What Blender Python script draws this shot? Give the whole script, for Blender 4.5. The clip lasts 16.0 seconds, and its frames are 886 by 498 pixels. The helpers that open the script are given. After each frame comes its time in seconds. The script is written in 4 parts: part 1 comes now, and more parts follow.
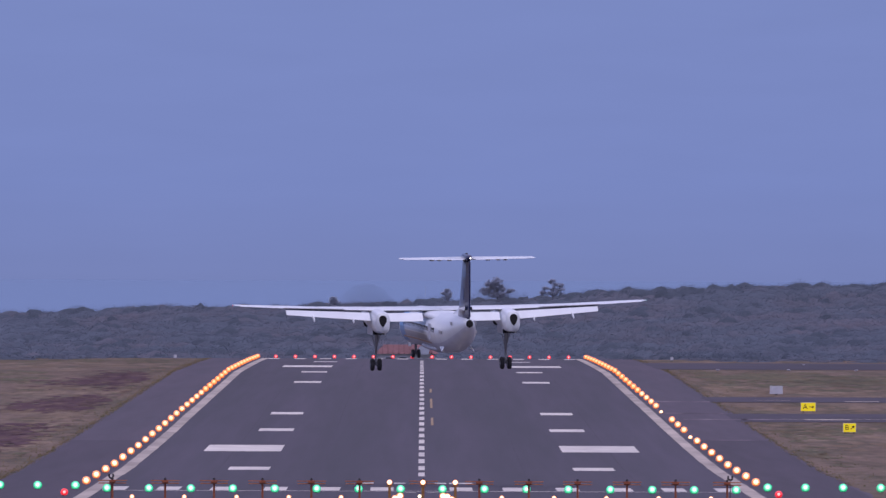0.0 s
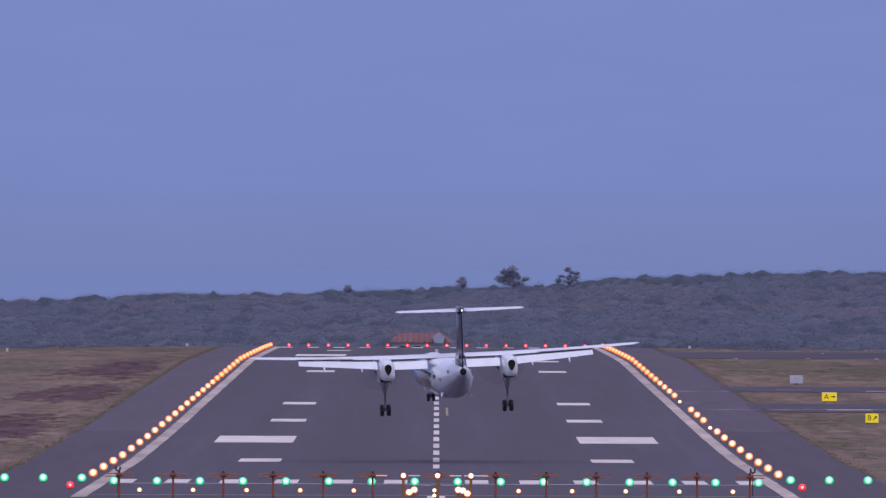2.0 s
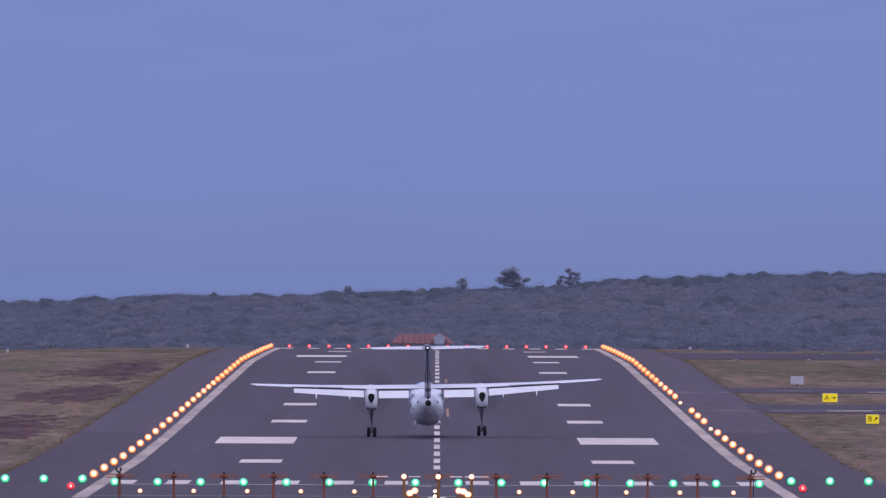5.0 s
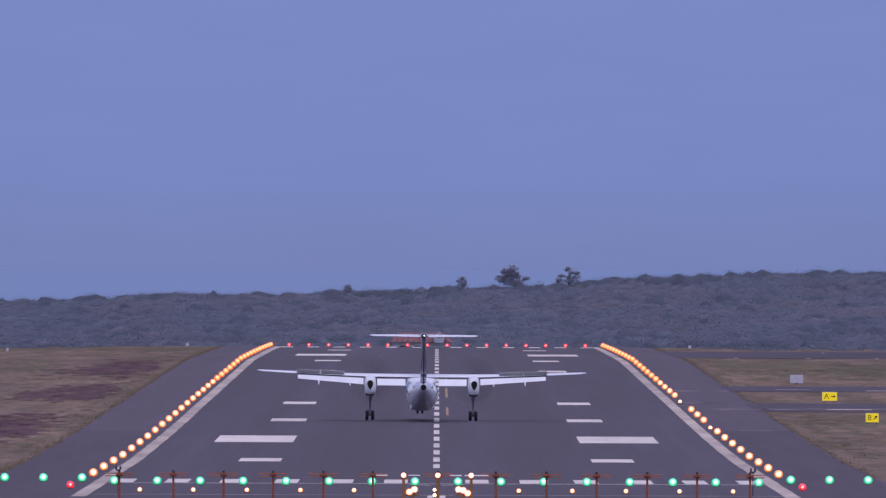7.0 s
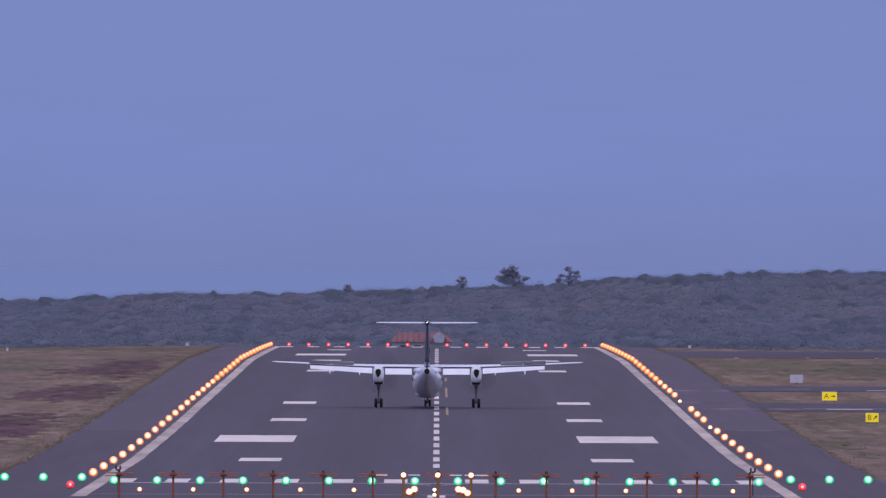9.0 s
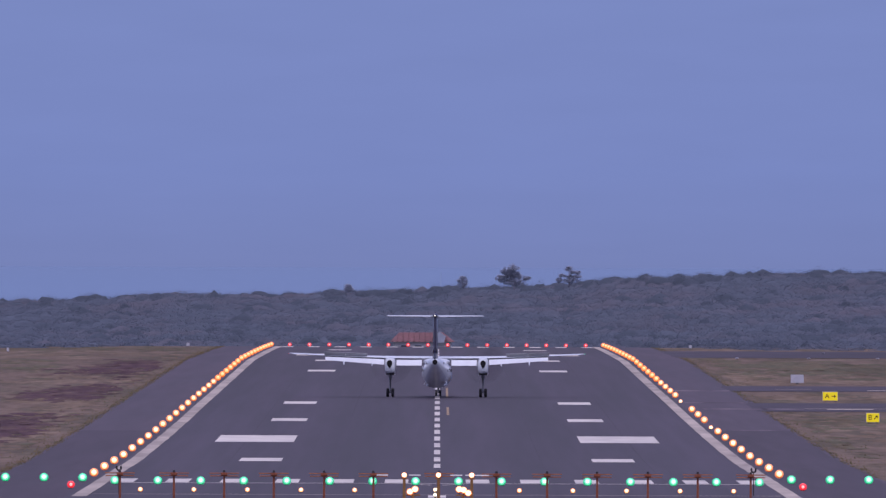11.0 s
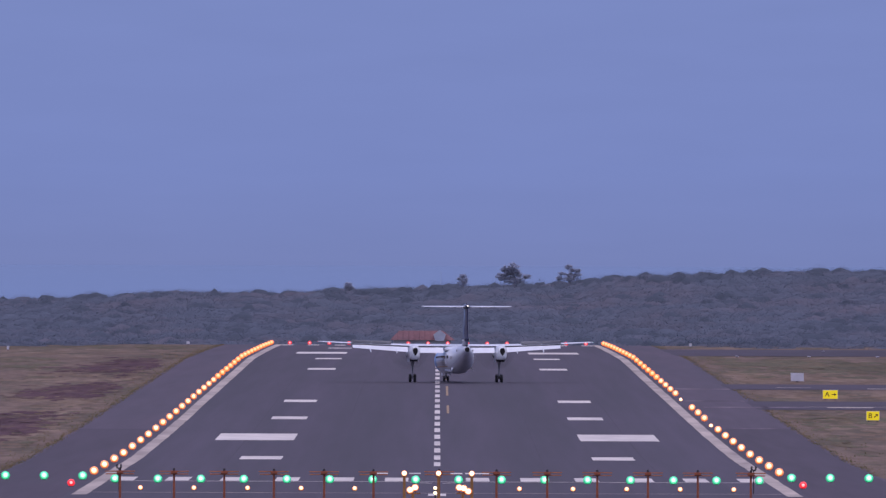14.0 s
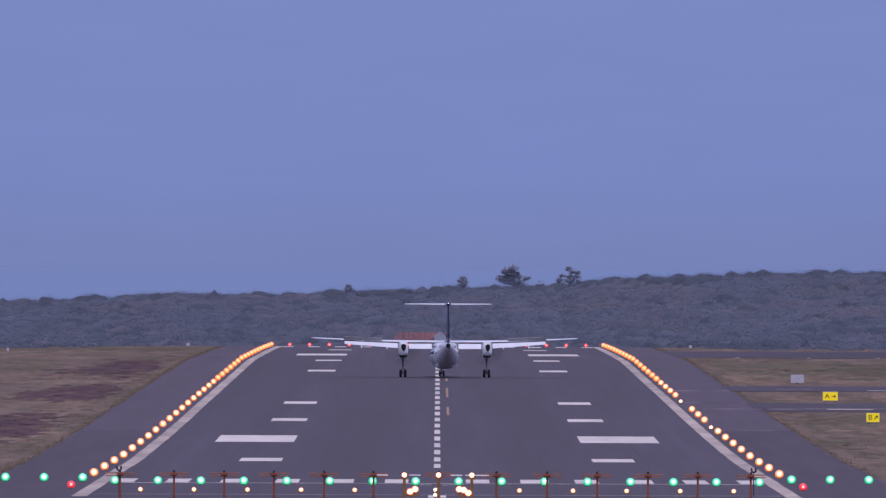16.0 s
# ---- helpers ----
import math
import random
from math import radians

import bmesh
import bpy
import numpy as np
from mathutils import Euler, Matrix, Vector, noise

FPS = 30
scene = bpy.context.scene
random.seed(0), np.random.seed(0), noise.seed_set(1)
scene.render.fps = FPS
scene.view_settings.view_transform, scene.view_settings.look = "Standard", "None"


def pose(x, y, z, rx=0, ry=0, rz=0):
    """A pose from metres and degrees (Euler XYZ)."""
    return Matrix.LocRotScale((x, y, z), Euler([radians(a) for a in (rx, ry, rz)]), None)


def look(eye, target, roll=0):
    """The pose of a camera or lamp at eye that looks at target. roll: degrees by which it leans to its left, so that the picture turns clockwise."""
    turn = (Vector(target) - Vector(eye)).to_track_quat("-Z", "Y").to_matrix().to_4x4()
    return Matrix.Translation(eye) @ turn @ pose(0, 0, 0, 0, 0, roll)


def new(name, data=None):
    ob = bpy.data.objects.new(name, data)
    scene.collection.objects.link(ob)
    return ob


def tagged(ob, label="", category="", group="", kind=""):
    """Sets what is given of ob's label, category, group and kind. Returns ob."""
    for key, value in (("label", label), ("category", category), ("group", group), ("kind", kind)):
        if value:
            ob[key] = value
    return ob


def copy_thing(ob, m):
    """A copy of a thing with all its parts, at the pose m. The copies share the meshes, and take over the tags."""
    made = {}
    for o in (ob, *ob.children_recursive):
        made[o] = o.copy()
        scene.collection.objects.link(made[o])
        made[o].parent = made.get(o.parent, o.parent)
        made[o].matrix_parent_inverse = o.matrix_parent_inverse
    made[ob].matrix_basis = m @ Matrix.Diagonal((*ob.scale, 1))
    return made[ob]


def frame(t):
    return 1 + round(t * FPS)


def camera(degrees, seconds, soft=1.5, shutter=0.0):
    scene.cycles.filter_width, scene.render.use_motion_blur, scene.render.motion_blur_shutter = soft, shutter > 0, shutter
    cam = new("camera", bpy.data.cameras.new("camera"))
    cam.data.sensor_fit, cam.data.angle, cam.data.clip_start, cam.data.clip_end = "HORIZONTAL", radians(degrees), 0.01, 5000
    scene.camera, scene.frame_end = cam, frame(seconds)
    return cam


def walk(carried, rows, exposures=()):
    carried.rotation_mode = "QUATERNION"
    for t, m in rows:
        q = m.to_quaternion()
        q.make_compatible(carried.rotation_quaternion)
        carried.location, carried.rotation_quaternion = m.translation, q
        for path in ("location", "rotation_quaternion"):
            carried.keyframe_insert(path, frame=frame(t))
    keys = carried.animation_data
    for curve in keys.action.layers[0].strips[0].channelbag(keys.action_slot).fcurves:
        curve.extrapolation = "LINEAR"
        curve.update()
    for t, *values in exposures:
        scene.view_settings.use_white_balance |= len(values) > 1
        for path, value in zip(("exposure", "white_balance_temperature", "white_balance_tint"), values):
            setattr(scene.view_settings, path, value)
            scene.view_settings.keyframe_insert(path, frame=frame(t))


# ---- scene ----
# The camera stands on the rise before the approach end, on the extended centreline, y along the runway.
cam = camera(2.3332, 16.0, soft=1.35, shutter=0.7)
EYE_Z = 14.05
FOCAL = 38500.0


def gaze(back, dx, dy):
    """The long lens's pose: metres back from the stand, small pan and tilt in its own units."""
    eye = (0.0, -back, EYE_Z)
    way = ((9.0 - dx) / FOCAL * 2000, 2000 - back, (33.0 + dy) / FOCAL * 2000 + EYE_Z)
    return look(eye, way, 0.2)


# seconds, metres back from the stand, pan and tilt
walk(cam, [(t, gaze(b, dx, dy)) for t, b, dx, dy in (
    (0.0, 34.0, -27.6, 22.7), (0.1, 30.2, -23.4, 19.4), (0.2, 26.4, -19.2, 16.2), (0.3, 22.6, -15.0, 13.2), (0.4, 18.8, -11.0, 10.2),
    (0.5, 15.0, -7.8, 7.7), (0.6, 11.2, -6.6, 6.3), (0.7, 7.6, -5.3, 5.6), (0.8, 4.4, -4.2, 5.1), (0.9, 1.8, -3.5, 4.8),
    (1.0, 0.0, -3.1, 4.6), (1.5, 0, -2.9, 1.6), (2.0, 0, -1.6, 1.0), (2.5, 0, 0, 3.0), (3.0, 0, 0, 3.0), (3.5, 0, 0, 3.2), (4.0, 0, 0, 3.0),
    (6.5, 0, -1.5, 1.5), (7.0, 0, -1.2, 0.4), (7.5, 0, 0, -0.2), (8.0, 0, 0, -1.5), (8.5, 0, 0, -1.5), (9.0, 0, -1.4, 0),
    (11.5, 0, 0, 0), (12.0, 0, 0, -3.1), (12.5, 0, 0, -6.0), (13.0, 0, 0, -6.2), (13.5, 0, 0, -4.8), (14.0, 0, 0, -3.1),
    (14.5, 0, 0, -1.7), (15.0, 0, 0, -1.0), (15.5, 0, 0, 1.2), (16.0, 0, 0, 0),
)])

# ---- light: blue hour under high thin cloud, brightest overhead ----
world = bpy.data.worlds.new("dusk")
scene.world = world
world.use_nodes = True
wn, wl = world.node_tree.nodes, world.node_tree.links
wn.clear()
w_out = wn.new("ShaderNodeOutputWorld")
w_bg = wn.new("ShaderNodeBackground")
w_tex = wn.new("ShaderNodeTexCoord")
w_sep = wn.new("ShaderNodeSeparateXYZ")
wl.new(w_tex.outputs["Generated"], w_sep.inputs[0])
w_low = wn.new("ShaderNodeMapRange")
w_low.inputs["From Min"].default_value, w_low.inputs["From Max"].default_value = -0.002, 0.0125
wl.new(w_sep.outputs["Z"], w_low.inputs["Value"])
w_ramp = wn.new("ShaderNodeValToRGB")
wl.new(w_low.outputs[0], w_ramp.inputs[0])
ramp = w_ramp.color_ramp
ramp.elements[0].position, ramp.elements[0].color = 0.0, (0.150, 0.190, 0.410, 1)
ramp.elements[1].position, ramp.elements[1].color = 1.0, (0.171, 0.227, 0.522, 1)
mid = ramp.elements.new(0.16)
mid.color = (0.165, 0.210, 0.470, 1)
mid = ramp.elements.new(0.45)
mid.color = (0.170, 0.225, 0.520, 1)
w_high = wn.new("ShaderNodeMapRange")
w_high.interpolation_type = "SMOOTHSTEP"
w_high.inputs["From Min"].default_value, w_high.inputs["From Max"].default_value = 0.012, 0.9
wl.new(w_sep.outputs["Z"], w_high.inputs["Value"])
w_mix = wn.new("ShaderNodeMix")
w_mix.data_type = "RGBA"
wl.new(w_high.outputs[0], w_mix.inputs["Factor"])
wl.new(w_ramp.outputs[0], w_mix.inputs["A"])
w_mix.inputs["B"].default_value = (0.94, 0.85, 1.23, 1)
w_sky = wn.new("ShaderNodeTexSky")
w_sky.sky_type = "NISHITA"
w_sky.sun_disc = False
w_sky.sun_elevation, w_sky.sun_rotation = radians(55), radians(160)
w_scale = wn.new("ShaderNodeMix")
w_scale.data_type = "RGBA"
w_scale.inputs["Factor"].default_value = 0.006
wl.new(w_mix.outputs["Result"], w_scale.inputs["A"])
wl.new(w_sky.outputs[0], w_scale.inputs["B"])
w_map = wn.new("ShaderNodeMapping")
w_map.inputs["Scale"].default_value = (120, 120, 700)
wl.new(w_tex.outputs["Generated"], w_map.inputs[0])
w_noise = wn.new("ShaderNodeTexNoise")
w_noise.inputs["Scale"].default_value, w_noise.inputs["Detail"].default_value = 1.0, 4.0
wl.new(w_map.outputs[0], w_noise.inputs["Vector"])
w_veil = wn.new("ShaderNodeMapRange")
for w_key, w_value in (("From Min", 0.3), ("From Max", 0.7), ("To Min", 0.983), ("To Max", 1.015)):
    w_veil.inputs[w_key].default_value = w_value
wl.new(w_noise.outputs["Fac"], w_veil.inputs["Value"])
w_cloud = wn.new("ShaderNodeVectorMath")
w_cloud.operation = "SCALE"
wl.new(w_scale.outputs["Result"], w_cloud.inputs[0])
wl.new(w_veil.outputs[0], w_cloud.inputs["Scale"])
wl.new(w_cloud.outputs[0], w_bg.inputs["Color"])
w_bg.inputs["Strength"].default_value = 1.0
wl.new(w_bg.outputs[0], w_out.inputs["Surface"])

sun = new("sun", bpy.data.lights.new("sun", "SUN"))
sun.data.energy, sun.data.angle, sun.data.color = 0.5, radians(40), (1.0, 0.93, 0.95)
sun.matrix_world = look((0, 0, 100), (-20, 55, 0))


# ---- materials ----
def material(name, base, rough=0.6, metal=0.0, scale=2.0, spread=0.2, bump=0.0, bump_scale=20.0, coat=0.0, emit=None, power=0.0,
             gloss=0.5, through_light=0.0, second=None, second_scale=0.1, second_range=(0.45, 0.6), stretch=(1, 1, 1), island=0.0):
    """A procedural surface: base colour varied by two scales of noise, an optional second colour in patches, and fine relief."""
    m = bpy.data.materials.new(name)
    m.use_nodes = True
    n, l = m.node_tree.nodes, m.node_tree.links
    b = n["Principled BSDF"]
    b.inputs["Roughness"].default_value, b.inputs["Metallic"].default_value = rough, metal
    b.inputs["Coat Weight"].default_value = coat
    b.inputs["Specular IOR Level"].default_value = gloss
    tc = n.new("ShaderNodeTexCoord")
    mp = n.new("ShaderNodeMapping")
    mp.inputs["Scale"].default_value = stretch
    l.new(tc.outputs["Object"], mp.inputs[0])

    def fuzz(s, detail=6.0):
        t = n.new("ShaderNodeTexNoise")
        t.inputs["Scale"].default_value, t.inputs["Detail"].default_value = s, detail
        l.new(mp.outputs[0], t.inputs["Vector"])
        return t.outputs["Fac"]

    def blend(kind, fac, a, c):
        x = n.new("ShaderNodeMix")
        x.data_type, x.blend_type = "RGBA", kind
        for socket, v in (("Factor", fac), ("A", a), ("B", c)):
            if isinstance(v, (int, float)):
                x.inputs[socket].default_value = v
            elif isinstance(v, tuple):
                x.inputs[socket].default_value = (*v, 1) if len(v) == 3 else v
            else:
                l.new(v, x.inputs[socket])
        return x.outputs["Result"]

    def span(v, lo, hi, a=0.0, c=1.0):
        r = n.new("ShaderNodeMapRange")
        for key, q in (("From Min", lo), ("From Max", hi), ("To Min", a), ("To Max", c)):
            r.inputs[key].default_value = q
        l.new(v, r.inputs["Value"])
        return r.outputs[0]

    colour = base
    if second:
        colour = blend("MIX", span(fuzz(second_scale, 8.0), *second_range), base, second)
    fine = span(fuzz(scale), 0.25, 0.75, 1 - spread, 1 + spread)
    coarse = span(fuzz(scale * 0.13, 3.0), 0.3, 0.7, 1 - spread * 0.7, 1 + spread * 0.7)
    grey = n.new("ShaderNodeMath")
    grey.operation = "MULTIPLY"
    l.new(fine, grey.inputs[0])
    l.new(coarse, grey.inputs[1])
    value = grey.outputs[0]
    if island:
        geo = n.new("ShaderNodeNewGeometry")
        per = n.new("ShaderNodeMath")
        per.operation = "MULTIPLY"
        l.new(value, per.inputs[0])
        l.new(span(geo.outputs["Random Per Island"], 0, 1, 1 - island, 1 + island), per.inputs[1])
        value = per.outputs[0]
    tone = n.new("ShaderNodeCombineColor")
    for k in range(3):
        l.new(value, tone.inputs[k])
    l.new(blend("MULTIPLY", 1.0, colour, tone.outputs[0]), b.inputs["Base Color"])
    if bump:
        bp = n.new("ShaderNodeBump")
        bp.inputs["Strength"].default_value, bp.inputs["Distance"].default_value = bump, 0.02
        l.new(fuzz(bump_scale), bp.inputs["Height"])
        l.new(bp.outputs[0], b.inputs["Normal"])
    if through_light:
        tr = n.new("ShaderNodeBsdfTranslucent")
        l.new(b.inputs["Base Color"].links[0].from_socket, tr.inputs["Color"])
        mx = n.new("ShaderNodeMixShader")
        mx.inputs[0].default_value = through_light
        l.new(b.outputs[0], mx.inputs[1])
        l.new(tr.outputs[0], mx.inputs[2])
        l.new(mx.outputs[0], n["Material Output"].inputs["Surface"])
    if emit:
        b.inputs["Emission Color"].default_value = (*emit, 1)
        b.inputs["Emission Strength"].default_value = power
    return m


ASPHALT = material("worn asphalt", (0.0360, 0.0260, 0.0415), 0.75, gloss=0.52, scale=0.9, spread=0.24, bump=0.3, bump_scale=30, second=(0.0252, 0.0192, 0.0302), second_scale=0.2, second_range=(0.44, 0.62), stretch=(1.0, 0.008, 1))
SHOULDER = material("shoulder asphalt", (0.062, 0.0440, 0.061), 0.8, scale=0.8, spread=0.2, bump=0.3, bump_scale=30, second=(0.043, 0.034, 0.048), second_scale=0.1, stretch=(1.0, 0.02, 1))
NEAR_SHOULDER = material("darker near shoulder asphalt", (0.050, 0.0365, 0.051), 0.83, gloss=0.45, scale=0.8, spread=0.22, bump=0.3, bump_scale=30, second=(0.037, 0.029, 0.041), second_scale=0.1, stretch=(1.0, 0.02, 1))
TAXI = material("taxiway asphalt", (0.050, 0.040, 0.055), 0.82, gloss=0.35, scale=0.25, spread=0.16, bump=0.3, bump_scale=30, second=(0.040, 0.032, 0.043), second_scale=0.15, stretch=(0.4, 0.1, 1))
JOINT = material("sealed joint bitumen", (0.032, 0.0237, 0.0362), 0.8, gloss=0.5, scale=0.6, spread=0.3, second=(0.0355, 0.0262, 0.0402), second_scale=0.3, second_range=(0.38, 0.50), stretch=(1.0, 0.05, 1))
PAINT = material("worn white paint", (0.61, 0.565, 0.495), 0.6, scale=0.6, spread=0.12, second=(0.44, 0.40, 0.375), second_scale=0.25, second_range=(0.5, 0.75), stretch=(1.0, 0.15, 1))
EDGE_PAINT = material("dusty edge paint", (0.43, 0.365, 0.30), 0.7, scale=0.8, spread=0.2, second=(0.27, 0.225, 0.19), second_scale=0.3, second_range=(0.42, 0.7), stretch=(1.0, 0.1, 1))
YELLOW_PAINT = material("yellow line paint", (0.30, 0.20, 0.10), 0.7, scale=0.8, spread=0.25)
GRASS = material("dry grass", (0.165, 0.121, 0.092), 0.95, gloss=0.1, scale=1.1, spread=0.24, bump=0.5, bump_scale=4, second=(0.116, 0.097, 0.068), second_scale=0.22, second_range=(0.40, 0.64), stretch=(1.0, 0.07, 1))
SOIL_GRASS = material("red volcanic soil", (0.088, 0.050, 0.056), 0.95, gloss=0.1, scale=1.1, spread=0.25, bump=0.5, bump_scale=4, second=(0.122, 0.080, 0.068), second_scale=0.5, second_range=(0.46, 0.62), stretch=(1.0, 0.07, 1))
TUFT = material("grass blades", (0.185, 0.140, 0.084), 0.95, gloss=0.1, scale=0.5, spread=0.15, island=0.15, second=(0.125, 0.115, 0.062), second_scale=0.04)
# hill scrub colours are paled and blued: distance haze is painted in
HAZED_SCRUB = material("hazed scrub foliage", (0.106, 0.126, 0.160), 0.95, gloss=0.05, scale=0.30, spread=0.09, second=(0.130, 0.128, 0.156), second_scale=0.05, second_range=(0.46, 0.70), stretch=(1.0, 0.3, 1))
HAZED_SCRUB_LEAF = material("hazed scrub leaves", (0.144, 0.169, 0.216), 0.95, gloss=0.05, scale=0.30, spread=0.09, island=0.03, through_light=0.5, second=(0.164, 0.175, 0.214), second_scale=0.05, second_range=(0.46, 0.70), stretch=(1.0, 0.3, 1))
HAZED_DARK_SCRUB = material("hazed dark bush foliage", (0.078, 0.095, 0.121), 0.95, gloss=0.05, scale=0.25, spread=0.08)
HAZED_DARK_LEAF = material("hazed dark bush leaves", (0.106, 0.128, 0.167), 0.95, gloss=0.05, scale=0.25, spread=0.08, island=0.03, through_light=0.5)
# ridge tree leaf and trunk colours lightened to stand in for haze
HAZED_LEAF = material("hazed tree leaves", (0.45, 0.49, 0.61), 0.9, gloss=0.05, scale=0.3, spread=0.12, island=0.10, through_light=0.55)
HAZED_BARK = material("hazed bark", (0.30, 0.29, 0.33), 0.9, scale=3, spread=0.25, bump=0.6)
HILL_SOIL = material("hill undergrowth", (0.10, 0.115, 0.12), 0.95, scale=0.06, spread=0.2)
WATER = material("sea", (0.04, 0.07, 0.14), 0.08, scale=0.02, spread=0.1, bump=0.03, bump_scale=0.3)
WHITE = material("white aircraft paint", (0.79, 0.83, 0.85), 0.32, scale=0.8, spread=0.04, coat=0.3, second=(0.73, 0.76, 0.79), second_scale=0.6, second_range=(0.5, 0.7))
BELLY = material("grey belly paint", (0.62, 0.64, 0.70), 0.4, scale=0.8, spread=0.06, coat=0.2)
NAVY = material("navy tail paint", (0.012, 0.018, 0.075), 0.3, scale=1.0, spread=0.08, coat=0.3)
SKYBLUE = material("light blue paint", (0.16, 0.38, 0.72), 0.35, scale=1.0, spread=0.06, coat=0.3)
PALE_BLUE = material("pale blue paint", (0.52, 0.61, 0.75), 0.35, scale=1.0, spread=0.06, coat=0.3)
GOLD_GLINT = material("gold stripe and orange glint", (0.62, 0.36, 0.14), 0.3, 0.2, scale=1.0, spread=0.06, coat=0.3)
PANEL = material("bare grey panel", (0.42, 0.41, 0.42), 0.45, scale=2.0, spread=0.1)
RUBBER = material("tyre rubber", (0.028, 0.027, 0.030), 0.8, scale=5, spread=0.2)
STEEL = material("gear steel", (0.30, 0.30, 0.32), 0.45, 0.3, scale=6, spread=0.2)
SLOT_SHADE = material("flap gap shade", (0.06, 0.06, 0.066), 0.7, scale=4, spread=0.2)
NAVY_MID = material("mid blue livery paint", (0.022, 0.036, 0.13), 0.3, scale=1.0, spread=0.08, coat=0.3)
SOOT_SHADE = material("sooty and shaded black", (0.012, 0.011, 0.012), 0.8, scale=5, spread=0.3)
BLADE = material("propeller blade", (0.09, 0.09, 0.105), 0.5, scale=3, spread=0.15)
ORANGE = material("orange-red mast paint", (0.36, 0.105, 0.045), 0.55, scale=4, spread=0.2)
FADED_ORANGE = material("faded orange paint", (0.50, 0.19, 0.085), 0.6, scale=4, spread=0.25)
# orange lamplight on the posts is put into this base colour
YELLOW_LIT_METAL = material("yellow fixture paint with orange lamplight", (0.34, 0.17, 0.05), 0.5, scale=4, spread=0.25)
DARK_METAL = material("dark fixture metal", (0.04, 0.035, 0.035), 0.5, 0.3, scale=4, spread=0.2)
BOX_WHITE = material("white cabinet paint", (0.62, 0.62, 0.66), 0.5, scale=2, spread=0.08)
SIGN_YELLOW = material("lit yellow sign face", (0.80, 0.62, 0.02), 0.4, scale=2, spread=0.05, emit=(1.0, 0.76, 0.01), power=0.40)
SIGN_BLACK = material("black sign paint", (0.015, 0.015, 0.012), 0.5, scale=2, spread=0.1)
# tile red is washed out to paint the haze over the far house
HAZED_ROOF = material("hazed red clay roof tiles", (0.195, 0.088, 0.094), 0.8, scale=1.5, spread=0.25, bump=0.6, bump_scale=8)
RENDER_WALL = material("pale rendered wall", (0.55, 0.52, 0.50), 0.85, scale=1, spread=0.12)
GREY_ROOF = material("grey sheet gable", (0.40, 0.42, 0.48), 0.6, scale=1, spread=0.12)
WINDOW_GLASS = material("dark window glass", (0.05, 0.055, 0.07), 0.1, scale=1, spread=0.05)
GLOW_AMBER = material("amber lamp glass and halo", (0.9, 0.5, 0.2), 0.3, emit=(1.0, 0.20, 0.05), power=0.75)
GLOW_RED = material("red lamp glass and halo", (0.7, 0.05, 0.05), 0.3, emit=(1.0, 0.03, 0.05), power=0.85)
GLOW_GREEN = material("green lamp glass and halo", (0.1, 0.8, 0.4), 0.3, emit=(0.0, 0.40, 0.15), power=0.85)
CORE_AMBER = material("amber-white filament glow", (0.9, 0.8, 0.6), 0.3, emit=(1.0, 0.56, 0.24), power=1.7)
GLOW_DEEP = material("orange lamp glass and halo", (0.9, 0.4, 0.1), 0.3, emit=(1.0, 0.17, 0.03), power=1.0)
CORE_DEEP = material("orange filament glow", (0.9, 0.7, 0.4), 0.3, emit=(1.0, 0.40, 0.13), power=1.5)
CORE_RED = material("pale red filament glow", (0.9, 0.4, 0.4), 0.3, emit=(1.0, 0.30, 0.28), power=1.6)
CORE_GREEN = material("pale green lens glow", (0.6, 0.9, 0.7), 0.3, emit=(0.14, 0.90, 0.44), power=1.0)
HEART_GREEN = material("white-green filament", (0.8, 0.9, 0.8), 0.3, emit=(0.62, 1.0, 0.76), power=1.8)
HEART_AMBER = material("cream-white filament", (0.9, 0.85, 0.7), 0.3, emit=(1.0, 0.76, 0.44), power=2.6)
PATCH = material("pale patched asphalt", (0.17, 0.135, 0.150), 0.85, gloss=0.3, scale=0.8, spread=0.3, second=(0.075, 0.058, 0.073), second_scale=0.35, second_range=(0.42, 0.62), stretch=(1.0, 0.05, 1))
GREEN_GRASS = material("greener grass", (0.112, 0.102, 0.064), 0.95, gloss=0.1, scale=1.1, spread=0.25, bump=0.5, bump_scale=4, second=(0.135, 0.105, 0.066), second_scale=0.4, second_range=(0.46, 0.64), stretch=(1.0, 0.07, 1))
PALE_GRASS = material("bleached dry grass", (0.195, 0.145, 0.104), 0.95, gloss=0.1, scale=1.1, spread=0.25, bump=0.5, bump_scale=4, second=(0.150, 0.108, 0.070), second_scale=0.4, second_range=(0.46, 0.64), stretch=(1.0, 0.07, 1))
GLOW_WHITE = material("white beacon", (0.9, 0.9, 0.9), 0.3, emit=(1.0, 0.92, 0.85), power=4.0)


# ---- mesh helpers ----
def mesh_of(bm, name, mat, smooth=False):
    me = bpy.data.meshes.new(name)
    bm.normal_update()
    bm.to_mesh(me)
    bm.free()
    me.materials.append(mat)
    if smooth:
        for p in me.polygons:
            p.use_smooth = True
    return me


def part(name, bm, mat, parent=None, label="", smooth=False):
    ob = new(name, mesh_of(bm, name, mat, smooth))
    ob.parent = parent
    if label:
        ob["label"] = label
    return ob


def empty(name, label, category, group="", kind=""):
    return tagged(new(name), label, category, group, kind)


def box(bm, x0, x1, y0, y1, z0, z1):
    v = [bm.verts.new((x, y, z)) for x in (x0, x1) for y in (y0, y1) for z in (z0, z1)]
    for f in ((0, 1, 3, 2), (4, 6, 7, 5), (0, 4, 5, 1), (2, 3, 7, 6), (0, 2, 6, 4), (1, 5, 7, 3)):
        bm.faces.new([v[i] for i in f])
    return bm


